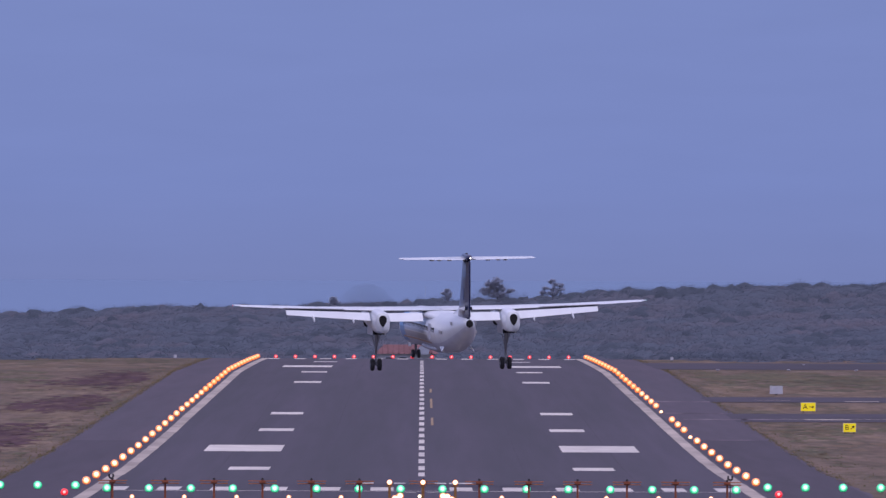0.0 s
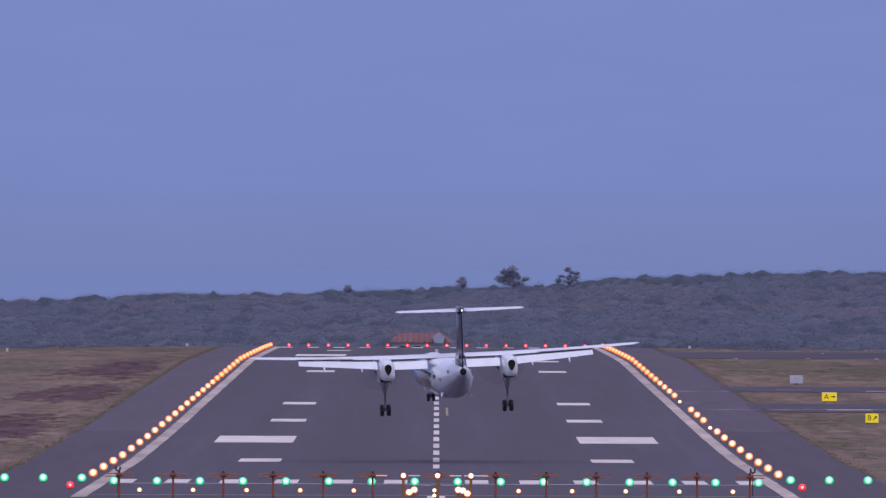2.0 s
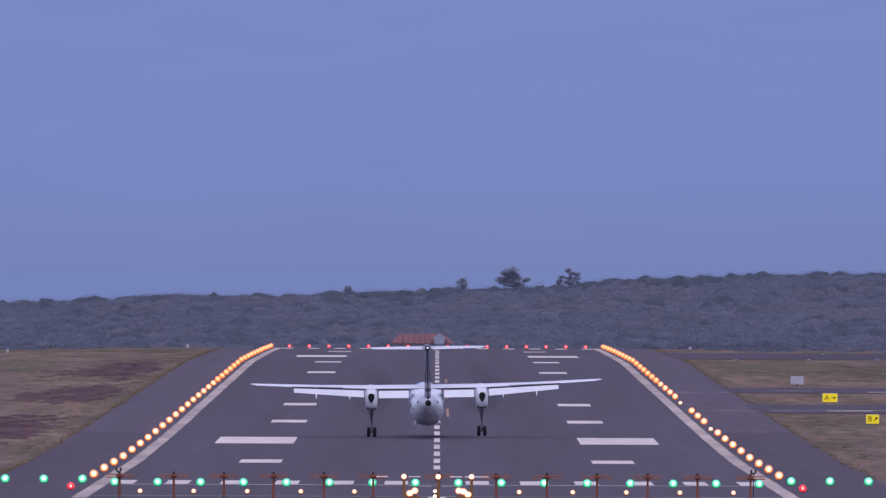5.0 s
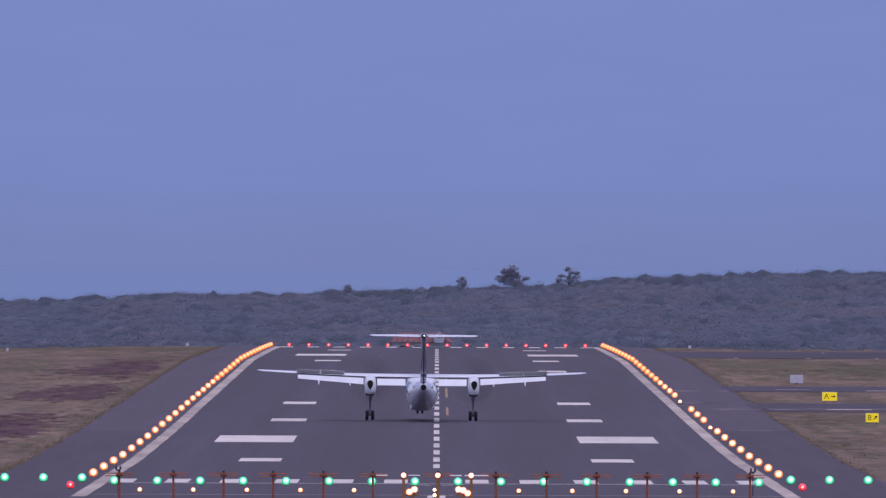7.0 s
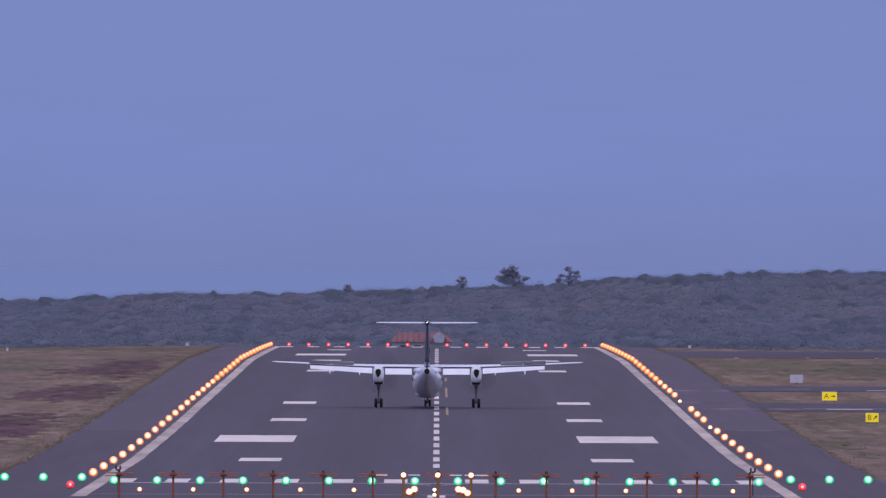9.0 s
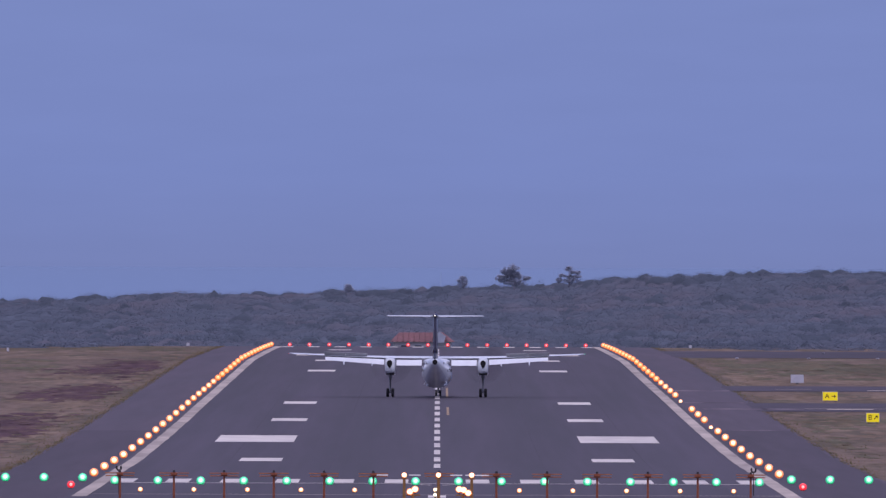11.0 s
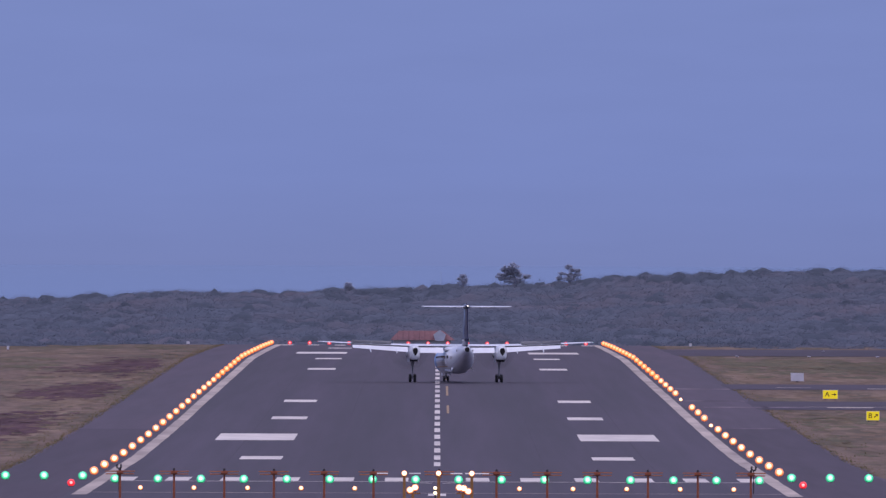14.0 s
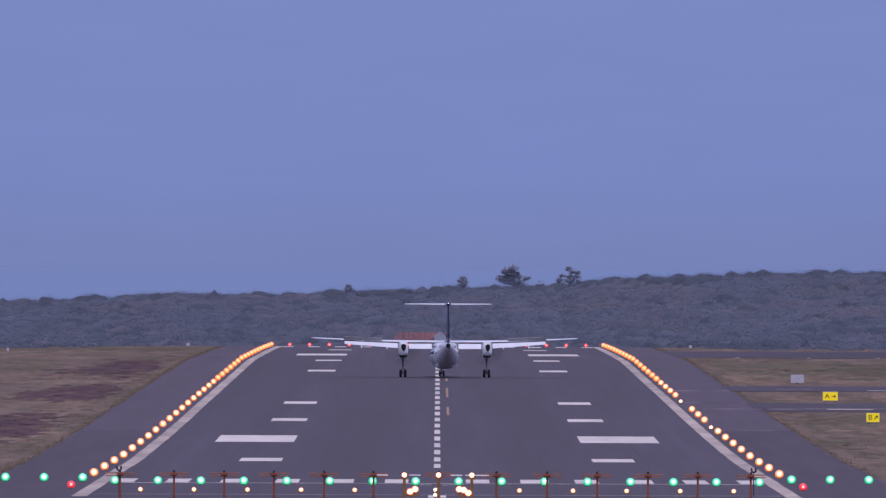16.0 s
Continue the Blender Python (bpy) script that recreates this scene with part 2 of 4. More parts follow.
def boxed(x0, x1, y0, y1, z0, z1, bevel=0.0):
    bm = box(bmesh.new(), x0, x1, y0, y1, z0, z1)
    if bevel:
        bmesh.ops.bevel(bm, geom=bm.edges[:], offset=bevel, segments=2, affect="EDGES")
    return bm


def loft(rings, bm=None, caps=True):
    """Skins a list of closed rings of points."""
    bm = bm or bmesh.new()
    rows = [[bm.verts.new(p) for p in r] for r in rings]
    k = len(rows[0])
    for a, b in zip(rows, rows[1:]):
        for i in range(k):
            bm.faces.new((a[i], a[(i + 1) % k], b[(i + 1) % k], b[i]))
    if caps:
        bm.faces.new(rows[0][::-1])
        bm.faces.new(rows[-1])
    bmesh.ops.recalc_face_normals(bm, faces=bm.faces[:])
    return bm


def oval(y, zc, rx, rz, n=28, x=0.0, power=2.0):
    pts = []
    for i in range(n):
        a = 2 * math.pi * i / n
        c, s = math.cos(a), math.sin(a)
        pts.append((x + rx * math.copysign(abs(c) ** (2 / power), c), y, zc + rz * math.copysign(abs(s) ** (2 / power), s)))
    return pts


def rod(p, q, r0, r1=None, n=10, bm=None):
    """A round bar from p to q."""
    p, q = Vector(p), Vector(q)
    r1 = r0 if r1 is None else r1
    w = (q - p).normalized()
    u = w.orthogonal().normalized()
    v = w.cross(u)
    ring = lambda c, r: [c + u * r * math.cos(2 * math.pi * i / n) + v * r * math.sin(2 * math.pi * i / n) for i in range(n)]
    return loft([ring(p, r0), ring(q, r1)], bm)


def ball(c, r, squash=1.0, bm=None, seg=14, rings=8):
    bm = bm or bmesh.new()
    got = bmesh.ops.create_uvsphere(bm, u_segments=seg, v_segments=rings, radius=r)["verts"]
    for v in got:
        v.co = Vector((v.co.x + c[0], v.co.y + c[1], v.co.z * squash + c[2]))
    return bm


# ---- the ground: one sheet, level across the strip, with the runway's own long profile ----
PROFILE = ((-3000, 10.0), (-200, 12.2), (60, 12.2), (500, 4.6), (950, 0.4), (1200, 0.0), (1430, 0.0), (1580, 0.0), (1730, 0.34), (1880, 0.81), (2030, 1.35),
           (2396, 2.57), (2546, 3.09), (2696, 3.16), (2846, 3.18), (3000, 3.09), (3045, 2.9), (3150, -1.2), (3230, -1.5))
RIDGE = ((-300, 6.5), (-84.5, 7.65), (-54, 8.95), (-23.5, 9.6), (-6, 10.4), (8.2, 10.9), (24.5, 11.1), (31, 11.9), (35.5, 12.6), (57, 13.5), (86.5, 14.15), (300, 16.0))


def level(d):
    return float(np.interp(d, [p[0] for p in PROFILE], [p[1] for p in PROFILE]))


def height(x, d):
    """Height of the ground at x across and d along."""
    z = level(d)
    if d > 3230:
        top = float(np.interp(x * 4200 / d, [r[0] for r in RIDGE], [r[1] for r in RIDGE])) - 2.45
        k = min(1.0, (d - 3230) / 970.0)
        z = z + (top - z) * (k * 0.75 + 0.25 * k * k)
        if d > 4260:
            z -= (d - 4260) * 0.05
    return z


STATIONS = sorted(set(list(range(-3000, 1200, 300)) + list(range(1200, 3240, 15)) + list(range(3240, 4290, 30)) + list(range(4300, 5000, 100)) + [p[0] for p in PROFILE]))
ACROSS = [-3000, -1500, -700, -400, -250] + list(range(-200, 201, 20)) + [250, 400, 700, 1500, 3000]


def build_ground():
    bm = bmesh.new()
    rows = []
    for d in STATIONS:
        rows.append([bm.verts.new((x, d, height(x, d))) for x in ACROSS])
    for a, b in zip(rows, rows[1:]):
        for i in range(len(ACROSS) - 1):
            bm.faces.new((a[i], a[i + 1], b[i + 1], b[i]))
    ob = new("ground", mesh_of(bm, "ground", GRASS))
    ob.data.materials.append(HILL_SOIL)
    for p in ob.data.polygons:
        if p.center.y > 3060:
            p.material_index = 1
    tagged(ob, "dry olive-brown airfield grass rising to a scrub hill", "ground", kind="structure")


def sheet(name, spans, lift, mat, label="", category="", kind="structure", parent=None, wave=0.0):
    """A flat layer on the ground: spans of (x0, x1, d0, d1), laid along the profile."""
    bm = bmesh.new()
    for x0, x1, d0, d1 in spans:
        ds = [d0] + [s for s in STATIONS if d0 < s < d1] + [d1]
        xs = [x0] + [a for a in ACROSS if x0 < a < x1] + [x1]
        rows = []
        for d in ds:
            out = 0.0
            if wave:
                out = wave * noise.noise((d * 0.09, x1, 3.1)) + wave * 0.5 * noise.noise((d * 0.5, x0, 7.7))
            rows.append([bm.verts.new((x + (out if x in (x0, x1) else 0), d, level(d) + lift)) for x in xs])
        for a, b in zip(rows, rows[1:]):
            for i in range(len(xs) - 1):
                bm.faces.new((a[i], a[i + 1], b[i + 1], b[i]))
    ob = new(name, mesh_of(bm, name, mat))
    if parent:
        ob.parent = parent
        if label:
            ob["label"] = label
    else:
        tagged(ob, label, category, kind=kind)
    return ob


build_ground()
sheet("shoulder", [(-29.6, 29.6, 1262, 3030)], 0.03, SHOULDER, "purplish asphalt runway shoulders with ragged grass edges", "road", wave=0.35)
sheet("shoulder", [(-29.3, -22.5, 1262, 1790), (22.5, 29.3, 1262, 1804)], 0.037, NEAR_SHOULDER, "darker asphalt shoulders before the aiming marks", "road", wave=0.3)
RUNWAY = sheet("runway", [(-22.6, 22.6, 1256, 3010)], 0.05, ASPHALT, "dark worn asphalt runway with white markings", "road")
sheet("taxiway", [(29.0, 240, 1966, 2044)], 0.034, TAXI, "asphalt taxiway joining the runway", "road", wave=0.5)
sheet("taxiway", [(29.0, 240, 2166, 2226)], 0.034, TAXI, "asphalt taxiway strip between grass islands", "road", wave=0.5)
sheet("taxiway", [(29.0, 240, 2650, 2850)], 0.034, TAXI, "broad asphalt turning area near the far end", "road", wave=0.5)

# markings, each a coat of paint on the runway
THRESHOLD, END = 1430, 3000
for side in (-1, 1):
    for a, w, far in ((150, 3.05, 0), (300, 6.2, 0), (450, 3.05, 0), (600, 3.05, 0), (600, 3.05, 1), (450, 3.05, 1), (300, 6.2, 1), (150, 3.05, 1)):
        half = 25 if a == 300 else 11.5
        d = END - a if far else THRESHOLD + a
        x0, x1 = sorted((side * 11.25, side * (11.25 + w)))
        sheet("aiming_point_mark" if a == 300 else "touchdown_mark", [(x0, x1, d - half, d + half)], 0.062, PAINT, parent=RUNWAY)
    x0, x1 = sorted((side * 21.35, side * 22.3))
    sheet("edge_stripe", [(x0, x1, 1325, 3005)], 0.062, EDGE_PAINT, parent=RUNWAY, label="dusty pale edge stripe", wave=0.06)
    for k in range(6):
        x = side * (2.65 + 3.57 * k)
        x0, x1 = sorted((x - 0.77, x + 0.77))
        sheet("threshold_bar", [(x0, x1, 1413, 1437)], 0.057, PAINT, parent=RUNWAY)
        sheet("threshold_bar", [(x0, x1, 2966, 2996)], 0.057, PAINT, parent=RUNWAY)
for k in range(28):
    d = 1520 + 50 * k
    sheet("centreline_dash", [(-0.23, 0.23, d, d + 30)], 0.062, PAINT, parent=RUNWAY)
for d0, d1 in ((1922, 1992), (2088, 2190), (2268, 2310)):
    sheet("lead_line", [(0.84, 1.06, d0, d1)], 0.066, YELLOW_PAINT, parent=RUNWAY, label="faded yellow lead-in line")
for x in (-15.0, -7.5, 7.5, 15.0):
    sheet("paving_joint", [(x - 0.035, x + 0.035, 1300, 3000)], 0.056, JOINT, parent=RUNWAY, label="dark sealed paving joint", wave=0.05)
sheet("threshold_line", [(-21.2, 21.2, 1408.6, 1410.4)], 0.062, PAINT, parent=RUNWAY)
sheet("pre_threshold_line", [(-21.2, 21.2, 1338, 1339.4)], 0.062, EDGE_PAINT, parent=RUNWAY)
for x0, x1 in ((-4.2, -3.3), (-1.9, -1.1), (0.9, 1.7), (1.9, 3.5)):
    sheet("number_bar", [(x0, x1, 1462, 1470)], 0.062, PAINT, parent=RUNWAY)
for side in (-1, 1):
    bm = bmesh.new()
    v = [bm.verts.new((side * x, d, level(d) + 0.066)) for x, d in ((0.35, 1398), (1.75, 1404), (1.75, 1406), (0.35, 1400))]
    bm.faces.new(v)
    part("arrow_head", bm, PAINT, RUNWAY)
sheet("far_end_line", [(-21.2, 21.2, 2999.5, 3002.5)], 0.062, EDGE_PAINT, parent=RUNWAY)
sheet("displaced_arrow", [(-0.55, 0.55, 1322, 1336)], 0.064, PAINT, parent=RUNWAY)
for x0, x1, d0, d1 in ((23.6, 29.2, 2165, 2175), (23.2, 28.8, 2039, 2050), (24.3, 30.3, 1982, 1991), (24.5, 29.0, 1803, 1810), (29.5, 33.5, 1983, 1991)):
    sheet("pavement_seam", [(x0, x1, d0, d1)], 0.044, PATCH, "pale worn seam across the shoulder asphalt", "pavement", wave=0.2)
sheet("taxi_line", [(35.6, 39.8, 1983, 1989)], 0.046, EDGE_PAINT, "short worn taxiway line", "marking")
sheet("taxi_line", [(43.0, 46.5, 2174, 2180)], 0.046, EDGE_PAINT, "short worn taxiway line", "marking")
sheet("taxi_line", [(33.6, 44, 1990, 1992)], 0.046, EDGE_PAINT, "faded taxiway line", "marking")
sheet("taxi_line", [(34.0, 37.6, 2188, 2190)], 0.046, EDGE_PAINT, "pale taxiway edge line", "marking")

# bare red soil, greener and bleached patches in the grass: drifts of small ragged streaks
def build_patches(name, mat, drifts, seed, base, label, category):
    """drifts: (x, along, spread across, spread along, count, size)."""
    rng = random.Random(seed)
    bm = bmesh.new()
    for cx, cd, sx, sd, count, big in drifts:
        for _ in range(count):
            x, d = rng.gauss(cx, sx), rng.gauss(cd, sd)
            rx, rd, nudge = rng.uniform(0.5, 2.2) * big, rng.uniform(5, 17) * big, rng.random() * 50
            road = x > 0 and any(d0 - rd * 1.3 < d < d1 + rd * 1.3 for d0, d1 in ((1966, 2044), (2166, 2226), (2650, 2850)))
            if abs(x) - rx * 1.3 < 30.2 or road or d > 3000:
                continue
            ring = []
            lift = base + 0.0003 * (len(bm.faces) % 24)
            for i in range(14):
                a = 2 * math.pi * i / 14
                k = 1 + 0.6 * noise.noise((math.cos(a) * 1.9, math.sin(a) * 1.9, nudge))
                px, pd = x + rx * k * math.cos(a), d + rd * k * math.sin(a)
                ring.append(bm.verts.new((px, pd, level(pd) + lift)))
            bm.faces.new(ring)
    tagged(new(name, mesh_of(bm, name, mat)), label, category, kind="stuff")


build_patches("bleached_grass", PALE_GRASS, ((-33.0, 1760, 1.6, 60, 60, 0.6), (-33.5, 1980, 1.5, 60, 50, 0.6), (-36.0, 2060, 2.0, 30, 30, 0.7), (-33, 2280, 1.4, 60, 40, 0.7),
                                             (-40.0, 2300, 3.0, 40, 40, 0.8), (-45, 2700, 8, 60, 50, 0.9), (32.8, 2310, 1.6, 34, 70, 0.7), (37.5, 2300, 3.2, 26, 90, 0.7), (44.5, 2300, 2.6, 26, 60, 0.7),
                                             (36, 2105, 4, 16, 50, 0.6), (34.5, 1820, 3.0, 60, 60, 0.6), (40, 2890, 8, 10, 40, 0.6)), 6, 0.006, "pale bleached streaks of dry grass", "grass")
build_patches("green_grass", GREEN_GRASS, ((40, 2470, 5.0, 60, 130, 0.9), (48, 2420, 4.0, 50, 70, 0.9), (33, 2560, 1.4, 40, 40, 0.7), (36, 2370, 3.0, 20, 30, 0.6), (38, 1900, 3.5, 40, 50, 0.6),
                                           (-32.0, 2150, 0.8, 300, 50, 0.35), (31.8, 1750, 0.5, 120, 60, 0.4), (-45, 2860, 8, 50, 90, 0.9), (-50, 2420, 5, 80, 50, 0.9)), 7, 0.014, "greener streaks of short grass", "grass")
build_patches("bare_soil", SOIL_GRASS, ((-36.8, 1795, 1.7, 44, 420, 0.5), (-34.6, 1840, 1.6, 44, 80, 0.3), (-35.6, 2135, 1.8, 36, 210, 0.42), (-37.2, 2100, 1.8, 26, 130, 0.42), (-33.9, 2180, 1.1, 26, 60, 0.3),
                                        (-35.0, 2455, 1.9, 46, 260, 0.5), (-38.5, 2400, 2.2, 30, 90, 0.4), (-33.2, 2330, 1.1, 40, 50, 0.3)), 5, 0.022, "bare patches of dark red volcanic soil in the grass", "soil")


# ---- scrub hill, trees and grass, as masses of small leaves ----
def quick_mesh(name, pts, tris, mat):
    """A smooth triangle mesh straight from arrays."""
    me = bpy.data.meshes.new(name)
    pts, tris = np.asarray(pts, dtype=np.float32), np.asarray(tris, dtype=np.int32)
    me.vertices.add(len(pts))
    me.vertices.foreach_set("co", pts.ravel())
    me.loops.add(tris.size)
    me.loops.foreach_set("vertex_index", tris.ravel())
    me.polygons.add(len(tris))
    me.polygons.foreach_set("loop_start", np.arange(0, tris.size, 3, dtype=np.int32))
    me.polygons.foreach_set("use_smooth", np.ones(len(tris), dtype=bool))
    me.update(calc_edges=True)
    me.materials.append(mat)
    return me


def leaf_mass(name, mat, centres, size, rng_seed, label, category, kind="stuff", parent=None, half=True, loose=0.07):
    """Joined small leaf triangles scattered over clump shells. centres: (x, y, z, rx, ry, rz, leaves)."""
    r = np.random.default_rng(rng_seed)
    verts, facing, total = [], [], 0
    for x, y, z, rx, ry, rz, n in centres:
        v = r.normal(size=(n, 3))
        v /= np.linalg.norm(v, axis=1, keepdims=True)
        if half:
            v[:, 2] = np.abs(v[:, 2]) ** 0.7 - 0.12
        lump = 1.02 + 0.1 * np.sin(v[:, 0:1] * 5 + x) * np.cos(v[:, 2:3] * 6 + y) + loose * r.normal(size=(n, 1))
        c = np.array((x, y, z)) + v * lump * np.array((rx, ry, rz))
        up = v * 0.28 + 0.10 * r.normal(size=(n, 3)) + np.array((0, 0, 1.0))
        facing.append(up / np.linalg.norm(up, axis=1, keepdims=True))
        s = size * r.uniform(0.55, 1.3, size=(n, 1))
        # each leaf lies roughly along the clump's surface, its face outwards
        out = v + 0.22 * r.normal(size=(n, 3))
        out /= np.linalg.norm(out, axis=1, keepdims=True)
        a = np.cross(out, r.normal(size=(n, 3)))
        a /= np.linalg.norm(a, axis=1, keepdims=True)
        b = np.cross(out, a)
        verts.append(np.stack((c - a * s * 0.6, c + a * s * 0.6, c + b * s), axis=1).reshape(-1, 3))
        total += n
    me = quick_mesh(name, np.concatenate(verts), np.arange(total * 3).reshape(-1, 3), mat)
    me.normals_split_custom_set_from_vertices(np.repeat(np.concatenate(facing), 3, axis=0))
    ob = new(name, me)
    if parent:
        ob.parent = parent
        return ob
    return tagged(ob, label, category, kind=kind)


def dome_mass(name, mat, clumps, seed):
    """Joined lumpy bush bodies: smooth-shaded half domes, each with its own swellings."""
    r = np.random.default_rng(seed)
    bm = bmesh.new()
    bmesh.ops.create_icosphere(bm, subdivisions=2, radius=1.0)
    bm.verts.ensure_lookup_table()
    base = np.array([v.co for v in bm.verts])
    faces = np.array([[v.index for v in f.verts] for f in bm.faces])
    bm.free()
    keep = base[faces].mean(axis=1)[:, 2] > -0.35
    faces = faces[keep]
    base[:, 2] = np.sign(base[:, 2]) * np.abs(base[:, 2]) ** 0.7
    pts, tris = [], []
    for k, (x, y, z, rx, ry, rz, n) in enumerate(clumps):
        ph = r.uniform(0, 6.28, 6)
        swell = 1 + 0.08 * np.sin(base[:, 0] * 4.1 + ph[0]) * np.cos(base[:, 2] * 3.7 + ph[1]) + 0.05 * np.sin(base[:, 1] * 6.3 + ph[2]) * np.sin(base[:, 0] * 7.1 + ph[3])
        pts.append(base * swell[:, None] * 0.84 * np.array((rx, ry, rz)) + np.array((x, y, z)))
        tris.append(faces + k * len(base))
    me = quick_mesh(name, np.concatenate(pts), np.concatenate(tris), mat)
    up = np.tile(base * 0.28 + np.array((0, 0, 1.0)), (len(clumps), 1))
    me.normals_split_custom_set_from_vertices(up / np.linalg.norm(up, axis=1, keepdims=True))
    return new(name, me)


def build_scrub():
    r = random.Random(11)
    clumps = []

    def bush(x, d, w, h):
        clumps.append((x, d, height(x, d) - 0.1, w, w, h, int(80 + 30 * w * h)))

    for row in range(92):
        d = 3245 + row * 11
        half = d * 0.0204 + 12
        x = -half
        while x < half:
            x += r.uniform(1.5, 3.4)
            dd = d + r.uniform(-6, 6)
            big = 0.95 + 0.28 * noise.noise((x * 0.05, dd * 0.012, 0)) + 0.16 * noise.noise((x * 0.2, dd * 0.05, 4)) + (r.uniform(0.1, 0.35) if r.random() < 0.06 else 0)
            bush(x, dd, r.uniform(1.7, 2.9) * big, r.uniform(2.15, 2.5) * big)
    for _ in range(260):
        x, d = r.uniform(-82, -37), r.uniform(2890, 3060)
        if x < -37 - (3060 - d) * 0.09:
            bush(x, d, r.uniform(0.7, 1.8), r.uniform(0.25, 0.7))
    tall = []
    for _ in range(240):
        x, d = r.uniform(33, 84), r.uniform(2890, 3060)
        if x > 31 + (3060 - d) * 0.06:
            bush(x, d, r.uniform(0.6, 1.5), r.uniform(0.15, 0.45))
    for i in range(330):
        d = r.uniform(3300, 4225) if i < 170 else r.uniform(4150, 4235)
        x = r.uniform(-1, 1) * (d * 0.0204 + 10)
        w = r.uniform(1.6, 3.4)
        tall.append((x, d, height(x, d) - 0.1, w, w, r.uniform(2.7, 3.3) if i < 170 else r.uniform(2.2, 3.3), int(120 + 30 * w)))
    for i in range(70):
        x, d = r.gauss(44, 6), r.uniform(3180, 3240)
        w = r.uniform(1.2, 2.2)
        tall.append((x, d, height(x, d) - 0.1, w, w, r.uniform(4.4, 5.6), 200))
    tagged(dome_mass("tall_scrub", HAZED_DARK_SCRUB, tall, 13), "taller dark bushes standing among the hill scrub, distance haze in their colour", "bushes", kind="stuff")
    leaf_mass("tall_scrub_leaves", HAZED_DARK_LEAF, tall, 0.18, 14, "outer leaves of the taller dark bushes", "bushes", loose=0.09)
    body = dome_mass("scrub", HAZED_SCRUB, clumps, 3)
    tagged(body, "dense scrub covering the hill, distance haze tinted into its colour", "bushes", kind="stuff")
    leaf_mass("scrub_leaves", HAZED_SCRUB_LEAF, clumps, 0.17, 4, "loose outer leaves of the hill scrub", "bushes", loose=0.09)


def build_tree(x, d, lobes, seed, leafy, label):
    """A tree with a tapered trunk, limbs and a broken crown. lobes: (side, height, half width, half height) of each leafy bough, heights over the sea."""
    r = random.Random(seed)
    base = height(x, d)
    tree = empty("tree", label, "tree")
    tree.location = (x, d, base)
    tall = max(z for _, z, _, _ in lobes) - base
    bm = bmesh.new()
    rod((0, 0, -0.3), (0.12, 0, tall * 0.5), 0.2, 0.13, bm=bm)
    rod((0.12, 0, tall * 0.5), (0.0, 0.1, tall * 0.95), 0.13, 0.05, bm=bm)
    clumps = []
    for side, z, w, h in lobes:
        mid = (side, r.uniform(-0.4, 0.4), z - base)
        rod((0.08, 0, max(tall * 0.25, mid[2] - 1.3)), mid, 0.07, 0.03, n=6, bm=bm)
        for i in range(int(leafy * (10 + 24 * w * h))):
            a, u, k = r.uniform(0, 2 * math.pi), r.uniform(-1, 1), r.uniform(0.1, 1.12) ** 0.6
            flat = math.sqrt(1 - u * u) * k
            q = (mid[0] + w * flat * math.cos(a), mid[1] + w * flat * math.sin(a), mid[2] + h * u * k)
            if i % 3 == 0:
                rod(mid, q, 0.02, 0.008, n=5, bm=bm)
            s = r.uniform(0.10, 0.30)
            clumps.append((*q, s * 1.2, s * 1.2, s * 0.7, int(24 + 60 * s)))
    part("trunk", bm, HAZED_BARK, tree)
    leaf_mass("crown", HAZED_LEAF, clumps, 0.11, seed, "", "", parent=tree, half=False, loose=0.4)


def build_tufts():
    """Grass blades standing along the shoulders' edges and over the strip."""
    r = np.random.default_rng(8)
    n = 4500
    side = np.where(r.random(n) < 0.55, -1, 1)
    x = side * (29.3 + np.abs(r.normal(size=n)) * np.where(r.random(n) < 0.8, 0.45, 2.2))
    d = 1460 + 1540 * r.random(n)
    road = (side > 0) & (((d > 1964) & (d < 2046)) | ((d > 2164) & (d < 2228)) | ((d > 2648) & (d < 2852)))
    x, d = x[~road], d[~road]
    n = len(x)
    z = np.interp(d, [p[0] for p in PROFILE], [p[1] for p in PROFILE])
    h = r.uniform(0.04, 0.15, n)
    w = r.uniform(0.03, 0.10, n)
    lean = r.normal(size=n) * 0.08
    pts = np.stack((np.stack((x - w, d, z - 0.01), 1), np.stack((x + w, d, z - 0.01), 1), np.stack((x + lean, d, z + h), 1)), 1).reshape(-1, 3)
    me = bpy.data.meshes.new("grass")
    me.from_pydata(pts.tolist(), [], np.arange(n * 3).reshape(-1, 3).tolist())
    me.materials.append(TUFT)
    me.normals_split_custom_set_from_vertices([(0.0, 0.0, 1.0)] * (n * 3))
    tagged(new("grass", me), "tufts of dry grass along the shoulder edges", "grass", kind="stuff")


build_scrub()
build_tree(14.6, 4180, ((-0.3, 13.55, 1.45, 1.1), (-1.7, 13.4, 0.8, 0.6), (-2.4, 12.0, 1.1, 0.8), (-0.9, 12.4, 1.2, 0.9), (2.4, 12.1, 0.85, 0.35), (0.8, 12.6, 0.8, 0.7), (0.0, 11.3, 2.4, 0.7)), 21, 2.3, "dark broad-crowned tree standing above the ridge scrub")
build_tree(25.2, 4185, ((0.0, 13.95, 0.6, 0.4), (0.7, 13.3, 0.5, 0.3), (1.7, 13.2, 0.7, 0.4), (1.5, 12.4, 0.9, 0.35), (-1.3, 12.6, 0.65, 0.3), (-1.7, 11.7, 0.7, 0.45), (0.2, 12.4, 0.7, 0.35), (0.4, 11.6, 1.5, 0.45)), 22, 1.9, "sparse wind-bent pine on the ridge")
